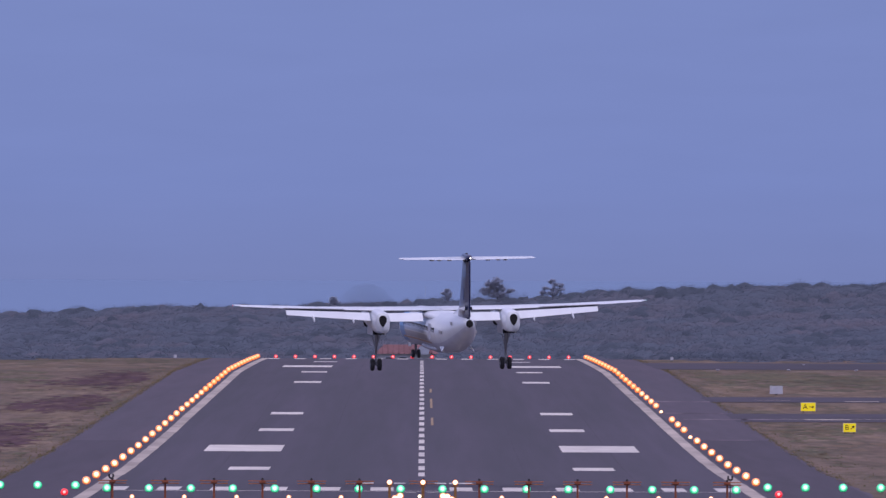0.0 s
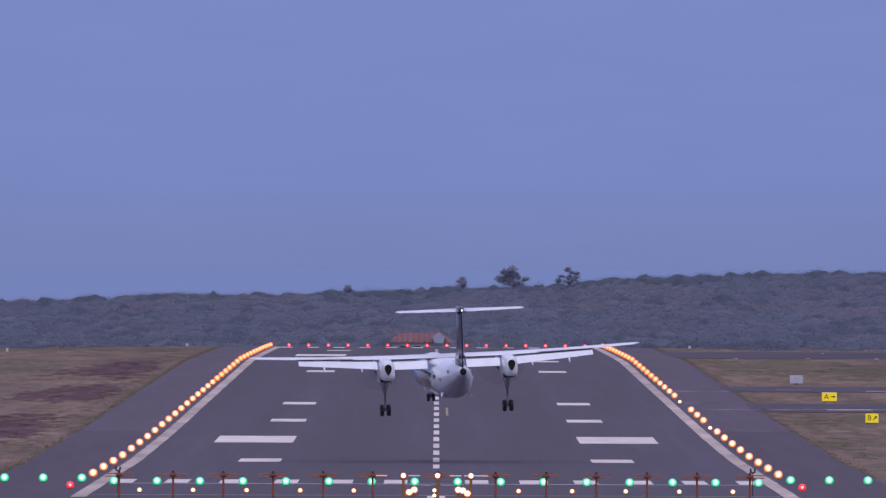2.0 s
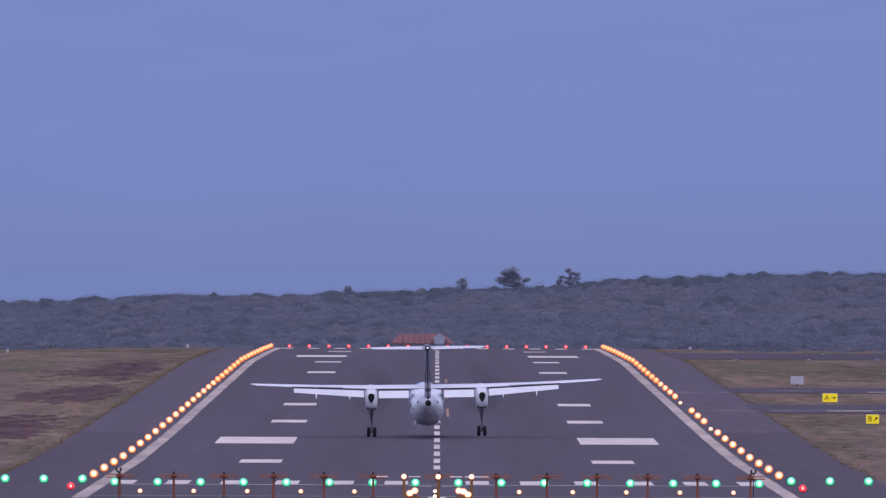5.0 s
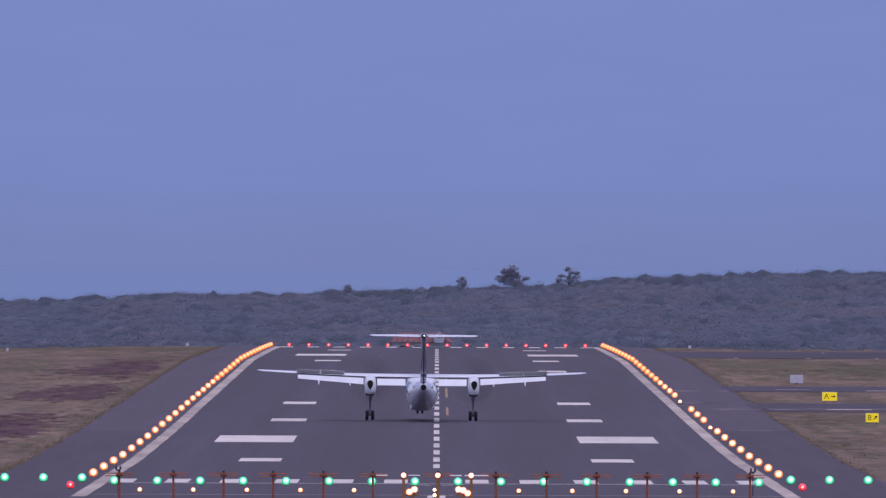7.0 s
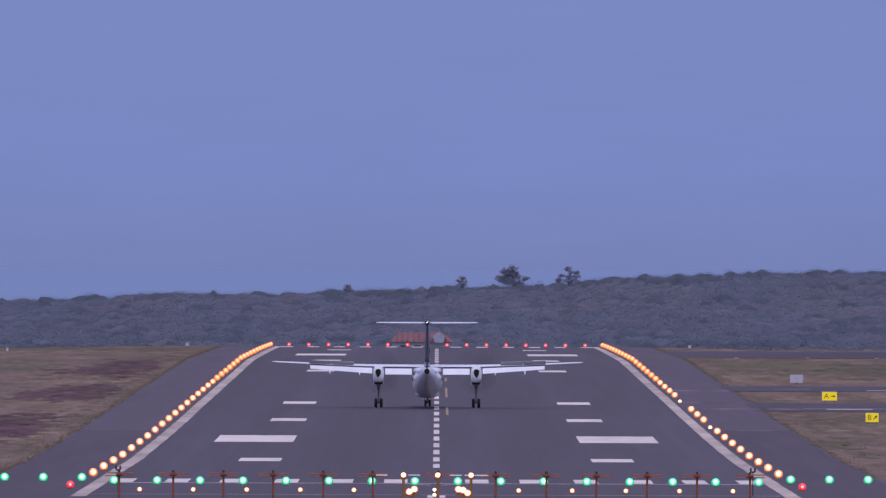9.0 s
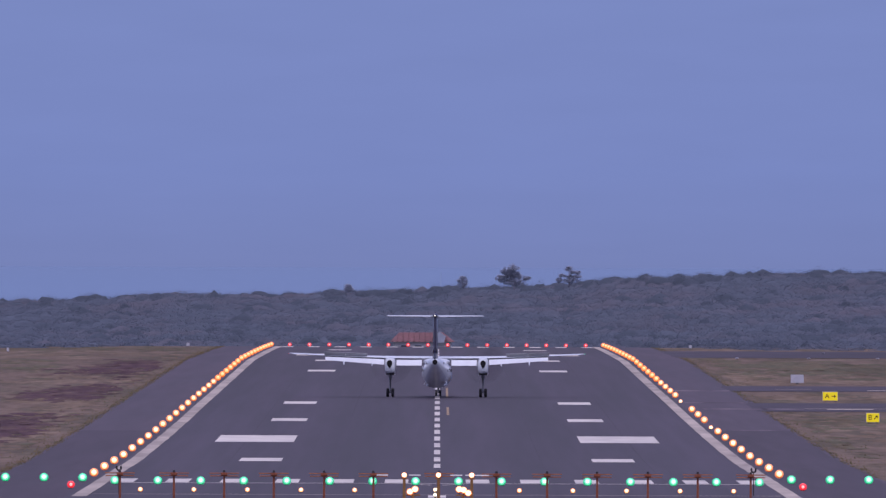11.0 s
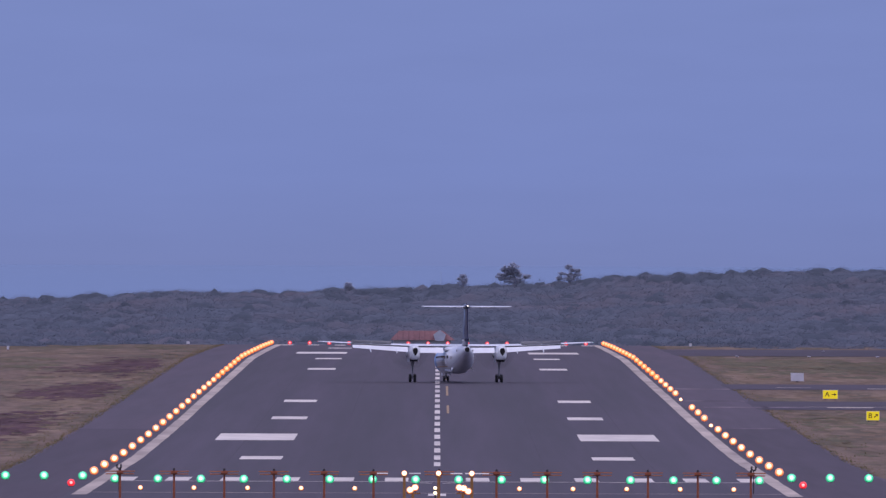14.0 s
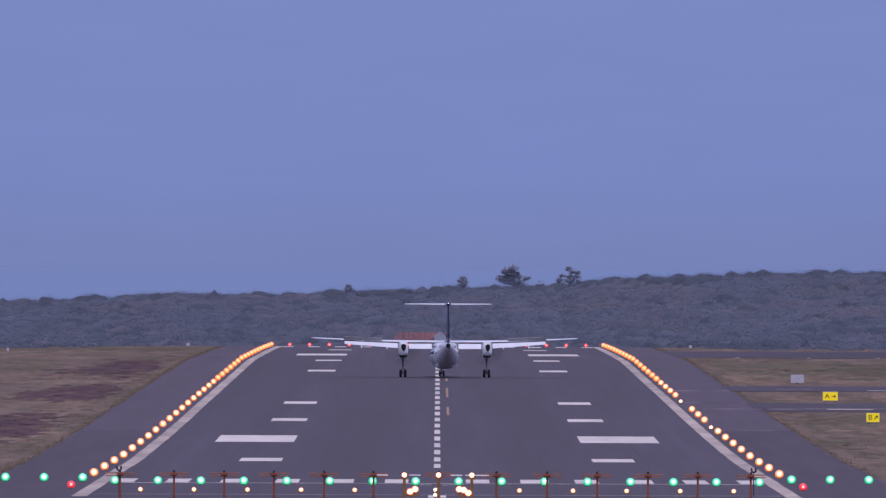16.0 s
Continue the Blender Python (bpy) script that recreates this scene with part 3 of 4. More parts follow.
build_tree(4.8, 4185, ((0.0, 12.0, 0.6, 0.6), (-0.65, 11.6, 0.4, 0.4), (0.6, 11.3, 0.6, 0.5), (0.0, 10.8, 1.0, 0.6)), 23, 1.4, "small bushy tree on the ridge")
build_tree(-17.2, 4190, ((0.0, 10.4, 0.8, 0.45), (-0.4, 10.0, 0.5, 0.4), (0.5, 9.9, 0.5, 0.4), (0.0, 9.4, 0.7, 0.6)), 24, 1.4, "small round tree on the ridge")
build_tufts()
mast = empty("radio_mast", "thin distant radio mast on the ridge", "mast")
mast.location = (0.6, 4190, height(0.6, 4190))
part("pole", rod((0, 0, 0), (0, 0, 5.0), 0.025, 0.015), PANEL, mast)

sea = bmesh.new()
sea_rows = [[sea.verts.new((x, d, z)) for x in range(-2500, 2501, 500)] for d, z in ((4420, 4.2), (4700, 9.9), (4920, 13.9), (4990, 14.05))]
for a, b in zip(sea_rows, sea_rows[1:]):
    for i in range(len(a) - 1):
        sea.faces.new((a[i], a[i + 1], b[i + 1], b[i]))
tagged(new("sea", mesh_of(sea, "sea", WATER)), "calm blue-grey sea meeting the hazy horizon", "water", kind="structure")


# ---- lamps of the airfield ----
def build_lamp(name, glow, core, label, group, radius=0.17, stem=0.05, spark=0.6, heart=None):
    """A low fixture: base, stem, tinted glowing ball enlarged to imitate the lamp's halo, front lens and filament."""
    lamp = empty(name, label, "light", group)
    part("base", rod((0, 0, 0), (0, 0, 0.04), 0.17, 0.14, n=14), DARK_METAL, lamp)
    part("stem", rod((0, 0, 0.03), (0, 0, stem + 0.02), 0.04), YELLOW_LIT_METAL, lamp)
    part("halo_globe", ball((0, 0, stem + radius * 0.85), radius, 0.95), glow, lamp, smooth=True)
    part("front_lens", ball((0, -radius * 0.75, stem + radius * 0.87), radius * spark, 1.0), core, lamp, smooth=True)
    if heart:
        part("filament", ball((0, -radius * (0.72 + spark * 0.6), stem + radius * 0.9), radius * spark * 0.6, 1.0), heart, lamp, "white-hot filament", smooth=True)
    return lamp


def place(thing, spots):
    thing.matrix_basis = pose(*spots[0])
    for s in spots[1:]:
        copy_thing(thing, pose(*s))


def build_lights():
    g = "runway edge lights"
    left = [(-22.9, 1452 + 45.5 * k) for k in range(35)]
    right = [(22.9, 1456 + 45.5 * k) for k in range(35) if k != 12]
    every = left + right
    low = lambda x, d: x > 0 and (1815 < d < 1835 or 2030 < d < 2060)
    for glow, core, heart, near, far, radius, spark, words in ((GLOW_AMBER, CORE_AMBER, HEART_AMBER, 0, 1800, 0.30, 0.62, "lit amber-white runway edge light on a short stem"),
                                                               (GLOW_AMBER, CORE_AMBER, None, 1800, 2240, 0.31, 0.58, "lit amber runway edge light on a short stem"),
                                                               (GLOW_DEEP, CORE_DEEP, None, 2240, 4000, 0.33, 0.56, "lit deep orange runway edge light on a short stem")):
        place(build_lamp("edge_light", glow, core, words, g, radius, 0.0, spark, heart), [(x, d, level(d) + 0.05) for x, d in every if near <= d < far and not low(x, d)])
    place(build_lamp("edge_light", GLOW_AMBER, CORE_AMBER, "lit amber light set flush at the taxiway mouth", g, 0.19, 0.0, 0.8, HEART_AMBER), [(x, d, level(d) - 0.03) for x, d in right if low(x, d)])
    place(build_lamp("end_light", GLOW_RED, CORE_RED, "lit red runway end light", "runway end lights", 0.27, 0.0, 0.46), [(-20.4 + 2.725 * k, 3004, level(3004) + 0.05) for k in range(16)])
    place(build_lamp("threshold_light", GLOW_GREEN, CORE_GREEN, "lit green runway threshold light", "threshold lights", 0.29, 0.0, 0.70, HEART_GREEN), [(-20.72 + 2.763 * k, 1399, 0.05) for k in range(16)])
    place(build_lamp("threshold_light", GLOW_GREEN, CORE_GREEN, "lit green wing-bar light beside the threshold", "threshold lights", 0.30, 0.01, 0.70, HEART_GREEN),
          [(s * (23.1 + 2.52 * k), 1418, 0.03) for s in (-1, 1) for k in range(4)])
    place(build_lamp("edge_light", GLOW_RED, CORE_RED, "lit red light beside the pre-threshold stripe", g, 0.25, 0.02, 0.42), [(s * 23.1, 1373, 0.05) for s in (-1, 1)])
    place(build_lamp("approach_light", GLOW_AMBER, CORE_AMBER, "small lit warm-white light set before the threshold", "approach lights", 0.16, 0.02, 0.72, HEART_AMBER),
          [(s * (5.12 + 3.33 * k), 1352, 0.05) for s in (-1, 1) for k in range(5)])


build_lights()


def build_mast_lights():
    """Three tall posts with a lamp on top, and the low bright pairs before them."""
    for x, d, top in ((-1.87, 1240, 2.24), (0.08, 1240, 2.24), (1.98, 1240, 2.24)):
        post = empty("approach_mast", "lit approach light on a steel post, lamplight painted yellow-orange on it", "light", "approach masts")
        post.location = (x, d, level(d))
        part("base_plate", boxed(-0.22, 0.22, -0.22, 0.22, 0, 0.04, 0.01), DARK_METAL, post)
        part("post", rod((0, 0, 0.03), (0, 0, top - 0.2), 0.10, 0.08), YELLOW_LIT_METAL, post)
        part("bracket", boxed(-0.2, 0.2, -0.05, 0.05, top - 0.26, top - 0.2, 0.01), YELLOW_LIT_METAL, post)
        part("lamp_housing", rod((0, 0.12, top - 0.05), (0, -0.04, top - 0.05), 0.13, 0.16), DARK_METAL, post)
        # the glowing amber ball also paints the halo round the lens
        part("glass", ball((0, -0.04, top - 0.02), 0.17, 0.95), GLOW_AMBER, post, smooth=True)
        part("lens", ball((0, -0.14, top - 0.02), 0.13, 0.95), HEART_AMBER, post, smooth=True)
    for x, lamps in ((-1.33, ((-0.16, 1.68), (0.12, 1.82))), (1.42, ((-0.2, 1.82), (0.05, 1.78), (0.3, 1.62)))):
        post = empty("approach_mast", "cluster of bright warm approach lamps on a low post", "light", "approach masts")
        post.location = (x, 1200, level(1200))
        part("post", rod((0, 0, 0), (0, 0, 1.5), 0.10, 0.08), YELLOW_LIT_METAL, post)
        part("crossbar", boxed(-0.35, 0.4, -0.05, 0.05, 1.46, 1.54, 0.01), YELLOW_LIT_METAL, post)
        for lx, lz in lamps:
            part("stem", rod((lx, 0, 1.5), (lx, 0, lz), 0.03), DARK_METAL, post)
            # amber ball oversized as the lamp's halo
            part("glass", ball((lx, -0.02, lz), 0.21, 0.9), GLOW_AMBER, post, smooth=True)
            part("lens", ball((lx, -0.14, lz), 0.15, 0.9), HEART_AMBER, post, smooth=True)
    post = empty("approach_mast", "slim post with two small warm lamps", "light", "approach masts")
    post.location = (-0.1, 1200, level(1200))
    part("post", rod((0, 0, 0), (0, 0, 1.75), 0.05, 0.04), DARK_METAL, post)
    for z in (1.8, 1.52):
        part("lens", ball((0, -0.05, z), 0.1, 0.9), HEART_AMBER, post, smooth=True)


build_mast_lights()


def build_antennas():
    """The localizer row: red posts, each with two stacked dipole booms."""
    first = empty("localizer_antenna", "orange-red localizer antenna boom on a steel post", "antenna", "localizer antennas")
    part("foot", boxed(-0.2, 0.2, -0.2, 0.2, 0, 0.06, 0.015), DARK_METAL, first)
    part("post", rod((0, 0, 0.04), (0, 0, 1.74), 0.075, 0.065), ORANGE, first)
    part("head", boxed(-0.2, 0.2, -0.3, 0.3, 1.58, 1.76, 0.03), ORANGE, first)
    part("cap", rod((0, 0, 1.74), (0, 0, 1.9), 0.09, 0.06), DARK_METAL, first)
    part("boom", boxed(-0.9, 0.9, -0.06, 0.0, 1.69, 1.75, 0.015), FADED_ORANGE, first, "faded orange boom")
    part("boom", boxed(-0.86, 0.86, -0.16, -0.1, 1.53, 1.59, 0.015), FADED_ORANGE, first, "faded orange boom")
    spots = [-18.95, -15.72, -12.72, -9.75, -6.75, -3.8, 3.55, 6.58, 9.57, 12.6, 15.58, 18.75]
    place(first, [(x, 1300, level(1300)) for x in spots] + [(0.12, 1302, level(1302))])
    for s, x in ((-1, -19.6), (1, 19.5)):
        loop = empty("monitor_loop", "thin dark post with a small U-shaped loop on top", "antenna")
        loop.location = (x, 1340, level(1340))
        part("post", rod((0, 0, 0), (0, 0, 1.5), 0.03), DARK_METAL, loop)
        bm = bmesh.new()
        pts = [(0.14 * math.cos(a), 0, 1.66 + 0.16 * math.sin(a)) for a in [math.radians(q) for q in range(140, 401, 20)]]
        for p, q in zip(pts, pts[1:]):
            rod(p, q, 0.06, n=8, bm=bm)
        part("loop", bm, DARK_METAL, loop)


build_antennas()


# ---- signs, cabinets and markers on the grass ----
def text_mesh(body, size, x, z, y, mat, parent):
    cu = bpy.data.curves.new("letter", "FONT")
    cu.body, cu.size, cu.extrude, cu.align_x, cu.align_y = body, size, 0.004, "CENTER", "CENTER"
    tmp = bpy.data.objects.new("letter", cu)
    scene.collection.objects.link(tmp)
    bpy.context.view_layer.update()
    me = bpy.data.meshes.new_from_object(tmp.evaluated_get(bpy.context.evaluated_depsgraph_get()))
    bpy.data.objects.remove(tmp)
    me.transform(Matrix.Translation((x, y, z)) @ Matrix.Rotation(math.pi / 2, 4, "X"))
    me.materials.clear()
    me.materials.append(mat)
    ob = new("letter", me)
    ob.parent = parent


def build_sign(x, d, w, h, letter, up, label):
    sign = empty("taxiway_sign", label, "sign", "taxiway signs")
    sign.location = (x, d, level(d))
    for s in (-1, 1):
        part("leg", rod((s * w * 0.32, 0, 0), (s * w * 0.32, 0, 0.16), 0.04), DARK_METAL, sign)
    part("housing", boxed(-w / 2, w / 2, -0.12, 0.12, 0.12, 0.12 + h, 0.02), BOX_WHITE, sign, "pale metal housing")
    part("face", boxed(-w / 2 + 0.03, w / 2 - 0.03, -0.135, -0.118, 0.15, 0.09 + h), SIGN_YELLOW, sign, "lit yellow face")
    zc = 0.12 + h / 2
    text_mesh(letter, h * 0.78, -w * 0.2, zc, -0.142, SIGN_BLACK, sign)
    a = math.radians(45 if up else 0)
    bm = bmesh.new()
    cx = w * 0.22
    turn = lambda u, v: (cx + u * math.cos(a) - v * math.sin(a), zc + u * math.sin(a) + v * math.cos(a))
    shapes = [[(-0.2, -0.035), (0.14, -0.035), (0.14, 0.035), (-0.2, 0.035)], [(0.06, -0.15), (0.24, 0.0), (0.06, 0.15), (0.06, 0.06), (0.13, 0), (0.06, -0.06)]]
    for sh in shapes:
        fr = [bm.verts.new((turn(u, v)[0], -0.146, turn(u, v)[1])) for u, v in sh]
        bk = [bm.verts.new((turn(u, v)[0], -0.136, turn(u, v)[1])) for u, v in sh]
        bm.faces.new(fr)
        bm.faces.new(bk[::-1])
        for i in range(len(fr)):
            bm.faces.new((fr[i], bk[i], bk[(i + 1) % len(fr)], fr[(i + 1) % len(fr)]))
    part("arrow", bm, SIGN_BLACK, sign)


build_sign(37.2, 2060, 1.45, 0.86, "A", False, "lit yellow taxiway sign with black letter and arrow")
build_sign(37.4, 1868, 1.15, 0.82, "B", True, "lit yellow taxiway sign with black letter and slanted arrow")
board = empty("sign_board", "white back of a taxiway sign on a dark foot", "sign", "taxiway signs")
board.location = (37.3, 2255, level(2255))
part("panel", boxed(-0.68, 0.68, -0.08, 0.08, 0.12, 0.98, 0.02), BOX_WHITE, board)
part("foot", boxed(-0.12, 0.12, -0.1, 0.1, 0, 0.14, 0.01), DARK_METAL, board)


def build_marker(x, d, w, h):
    m = empty("field_marker", "small white marker box in the grass", "marker", "field markers")
    m.location = (x, d, level(d))
    part("foot", boxed(-w * 0.3, w * 0.3, -0.1, 0.1, 0, 0.08), DARK_METAL, m)
    part("box", boxed(-w / 2, w / 2, -0.15, 0.15, 0.06, h, 0.03), BOX_WHITE, m)


for x, d, w, h in ((-34.3, 2990, 0.42, 0.5), (-54.5, 2760, 0.3, 0.55), (34.4, 2960, 0.42, 0.5), (36.2, 2630, 0.42, 0.16), (44.9, 2630, 0.42, 0.16), (53.2, 2630, 0.42, 0.16), (49.5, 2790, 0.3, 0.16)):
    build_marker(x, d, w, h)


# ---- the red-roofed house below the far end ----
def build_house():
    house = empty("house", "low house with a red clay-tiled roof and grey gable", "house")
    house.location = (-2.2, 3160, height(-2.2, 3160))
    top = 4.62 - house.location.z
    eave = top - 1.35
    part("wall", boxed(-4.2, 4.2, -3, 3, 0, eave), RENDER_WALL, house)
    bm = bmesh.new()
    pts = [(-4.7, -3.5, eave), (4.7, -3.5, eave), (4.7, 3.5, eave), (-4.7, 3.5, eave), (-3.4, 0, top), (3.0, 0, top)]
    v = [bm.verts.new(p) for p in pts]
    for f in ((0, 1, 5, 4), (2, 3, 4, 5), (1, 2, 5), (3, 0, 4), (3, 2, 1, 0)):
        bm.faces.new([v[i] for i in f])
    roof = part("roof", bm, HAZED_ROOF, house, "red clay-tiled hip roof, paled by painted haze")
    for k in range(12):
        x = -4.4 + 0.8 * k
        u = min(1, max(0, 1 - (abs(x + 0.2) - 3.2) / 1.4))
        part("tile_row", rod((x, -3.5, eave + 0.03), (x * 0.98, -3.5 + 3.3 * u, eave + 1.3 * u + 0.03), 0.07, n=6), HAZED_ROOF, roof)
    bm = bmesh.new()
    gx, gw, gt = 2.5, 0.9, top + 0.14
    pr = [[(gx - gw * 0.7, y, eave - 0.1), (gx + gw * 0.7, y, eave - 0.1), (gx + gw, y, eave + 0.8), (gx, y, gt), (gx - gw, y, eave + 0.8)] for y in (-4.1, 0.2)]
    part("gable", loft(pr, bm), GREY_ROOF, house, "grey sheet-metal gable")
    for x in (-2.6, -0.6):
        win = part("window", boxed(x - 0.5, x + 0.5, -3.06, -2.98, eave - 1.7, eave - 0.5), WINDOW_GLASS, house)
        part("frame", boxed(x - 0.58, x + 0.58, -3.04, -2.97, eave - 1.78, eave - 0.42), BOX_WHITE, win)


build_house()


# ---- the twin-propeller airliner: y forward, its origin on the ground between the main wheels ----
def airfoil(x, y_le, chord, z, thick, n=16):
    """A closed wing section at x: from the trailing edge over the top and back."""
    pts = []
    for i in range(n):
        a = 2 * math.pi * i / n
        u = 0.5 + 0.5 * math.cos(a)
        h = thick * (math.sin(a)) * (1.15 - 0.75 * u) * (1.0 if math.sin(a) > 0 else 0.7)
        pts.append((x, y_le - chord * u, z + h))
    return pts


WHEELS, GEARS = [], []


def build_wheel(gear, at, r, w):
    """A tyre with its metal rim, turning about x."""
    ring = lambda x, q: [(x, q * math.cos(2 * math.pi * i / 24), q * math.sin(2 * math.pi * i / 24)) for i in range(24)]
    bm = loft([ring(-w * 0.8, r * 0.2), ring(-w * 0.85, r * 0.54), ring(-w, r * 0.56), ring(-w, r * 0.82), ring(-w * 0.75, r * 0.96), ring(-w * 0.3, r), ring(w * 0.3, r), ring(w * 0.75, r * 0.96), ring(w, r * 0.82), ring(w, r * 0.56), ring(w * 0.85, r * 0.54), ring(w * 0.8, r * 0.2)])
    wheel = part("wheel", bm, RUBBER, gear, "black tyre on a dull metal rim", smooth=True)
    wheel.data.materials.append(STEEL)
    for p in wheel.data.polygons:
        if math.hypot(p.center.y, p.center.z) < r * 0.5:
            p.material_index = 1
    wheel.location = at
    WHEELS.append(wheel)


def build_plane():
    plane = empty("airliner", "white twin-propeller high-wing airliner with a navy T-tail, landing with gear down", "airplane")
    body = ((16.3, 1.62, 0.06, 0.06), (15.9, 1.67, 0.42, 0.4), (15.2, 1.76, 0.78, 0.75), (14.2, 1.94, 1.08, 1.05), (12.6, 2.12, 1.3, 1.3), (11, 2.19, 1.345, 1.345),
            (3, 2.30, 1.345, 1.345), (-5.5, 2.35, 1.345, 1.345), (-8, 2.42, 1.29, 1.3), (-10.5, 2.63, 1.1, 1.15), (-13, 2.98, 0.78, 0.84), (-15, 3.28, 0.46, 0.5), (-16.0, 3.42, 0.26, 0.28))
    axis_at = lambda y: float(np.interp(-y, [-b[0] for b in body], [b[1] for b in body]))
    bm = loft([oval(y, z, rx, rz, 36) for y, z, rx, rz in body])
    fuselage = part("fuselage", bm, WHITE, plane, smooth=True)
    fuselage.data.materials.append(BELLY)
    fuselage.data.materials.append(SKYBLUE)
    for p in fuselage.data.polygons:
        c = p.center
        axis = axis_at(c.y)
        rz = float(np.interp(-c.y, [-b[0] for b in body], [b[3] for b in body]))
        if c.z < axis - 0.55 * rz:
            p.material_index = 1
    # windows and the blue band on the forward cabin
    for s in (-1, 1):
        for k in range(24):
            y = 10.0 - 0.72 * k
            part("cabin_window", boxed(s * 1.31 - 0.04, s * 1.31 + 0.04, y - 0.13, y + 0.13, axis_at(y) + 0.08, axis_at(y) + 0.40, 0.02), WINDOW_GLASS, fuselage)
        # solid blue forward, a long pale band along the windows, a grey sweep under it
        for ys, lo, hi, paint, words in (((12.0, 11.0, 9.4), -48, 72, SKYBLUE, "light blue livery band"), ((9.3, 6.5, 3.0, -1.5), -6, 34, PALE_BLUE, "pale blue window band"),
                                         ((9.3, 6.5, 3.0, -3.0), -26, -9, PANEL, "grey livery sweep")):
            bm = bmesh.new()
            rows = [[bm.verts.new((s * 1.354 * math.cos(a), y, axis_at(y) + 1.354 * math.sin(a))) for a in [math.radians(lo + (hi - lo) * q / 10) for q in range(11)]] for y in ys]
            for ra, rb in zip(rows, rows[1:]):
                for i in range(10):
                    bm.faces.new((ra[i], ra[i + 1], rb[i + 1], rb[i]))
            part("livery_band", bm, paint, fuselage, words)
        # gold stripe, the orange lamp reflection along the flank painted into it
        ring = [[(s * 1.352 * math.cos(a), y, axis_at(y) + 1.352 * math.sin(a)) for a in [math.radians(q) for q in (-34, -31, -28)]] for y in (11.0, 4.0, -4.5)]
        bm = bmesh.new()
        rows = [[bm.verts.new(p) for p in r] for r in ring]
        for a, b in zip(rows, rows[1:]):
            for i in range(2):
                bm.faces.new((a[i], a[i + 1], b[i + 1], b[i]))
        part("gold_glint_line", bm, GOLD_GLINT, fuselage, "thin gold stripe with painted orange reflection")
        # rear service hatch, registration bars and tail strake
        for y0, y1, z0, z1 in ((-10.1, -9.5, 2.5, 2.72), (-9.35, -8.9, 2.5, 2.72), (-12.8, -12.3, 3.2, 3.42)):
            r = 1.2 if y0 > -11 else 0.83
            part("registration_bar", boxed(s * r - 0.05, s * r + 0.03, y0, y1, z0, z1), PANEL, fuselage, "grey marking bar")
        part("cargo_door", boxed(s * 1.335 - 0.02, s * 1.335 + 0.02, -5.2, -3.9, 1.9, 3.0, 0.015), BELLY, fuselage)
    part("tail_cone", loft([oval(-15.95, 3.42, 0.25, 0.27, 20), oval(-16.15, 3.44, 0.22, 0.24, 20), oval(-16.2, 3.44, 0.17, 0.19, 20)]), SOOT_SHADE, fuselage, "sooty and shaded black outlet")
    part("wing_fairing", loft([oval(3.2, 3.45, 0.3, 0.1, 20, power=2.6), oval(2.2, 3.42, 1.25, 0.3, 20, power=2.8), oval(-1.8, 3.4, 1.28, 0.3, 20, power=2.6), oval(-4.5, 3.3, 0.84, 0.26, 20, power=2.2), oval(-7.0, 3.3, 0.4, 0.12, 20)]), WHITE, plane, smooth=True)
    part("belly_fairing", loft([oval(4, 1.2, 0.3, 0.1, 20), oval(2.5, 1.2, 1.0, 0.3, 20), oval(-3, 1.2, 1.0, 0.3, 20), oval(-5, 1.2, 0.3, 0.1, 20)]), BELLY, plane, smooth=True)

    for s in (-1, 1):
        sections = [(0.0, 1.75, 2.75, 3.72, 0.24), (4.4, 1.75, 2.75, 3.74, 0.23), (8.5, 1.5, 2.1, 3.86, 0.16), (12.5, 1.15, 1.5, 4.07, 0.10), (14.0, 0.95, 1.1, 4.15, 0.07), (14.2, 0.7, 0.6, 4.16, 0.03)]
        part("wing", loft([airfoil(s * x, le, ch, z, th) for x, le, ch, z, th in sections]), WHITE, plane, smooth=True)
        # flaps, drooped behind and below the wing
        for name, x0, x1, c0, c1, z0, z1 in (("inner_flap", 1.42, 3.86, 1.0, 1.0, 3.56, 3.57), ("outer_flap", 5.04, 10.7, 0.94, 0.58, 3.61, 3.84)):
            rings = []
            for x, c, z in ((x0, c0, z0), (x1, c1, z1)):
                y = float(np.interp(x, (0, 4.4, 8.5, 12.5), (-1.05, -1.05, -0.75, -0.45)))
                rings.append([(s * x, y, z), (s * x, y - c * 0.35, z + 0.0), (s * x, y - c * 0.95, z - c * 0.50), (s * x, y - c * 0.98, z - c * 0.54), (s * x, y - c * 0.9, z - c * 0.56), (s * x, y - c * 0.1, z - c * 0.2)])
            part(name, loft(rings), WHITE, plane, "white flap, fully lowered")
        part("aileron", loft([airfoil(s * x, le, 0.42, z, 0.05) for x, le, z in ((10.9, -0.32, 3.97), (13.8, -0.16, 4.12))]), WHITE, plane)
        # dark strips paint the shade in the gap between wing and flaps
        for rib in (((1.4, -0.97, 3.54, 3.71), (3.9, -0.97, 3.55, 3.72)), ((5.02, -0.96, 3.6, 3.745), (8.5, -0.56, 3.74, 3.85), (10.72, -0.42, 3.83, 3.955))):
            part("flap_cove", loft([[(s * x, y + 0.3, z1 - 0.07), (s * x, y, z1 - 0.07), (s * x, y, z1), (s * x, y + 0.3, z1)] for x, y, z0, z1 in rib]), SLOT_SHADE, plane, "flap slot, its shade a dark strip")
        for x in (6.2, 8.9):
            z = float(np.interp(x, (5, 10.7), (3.66, 3.86)))
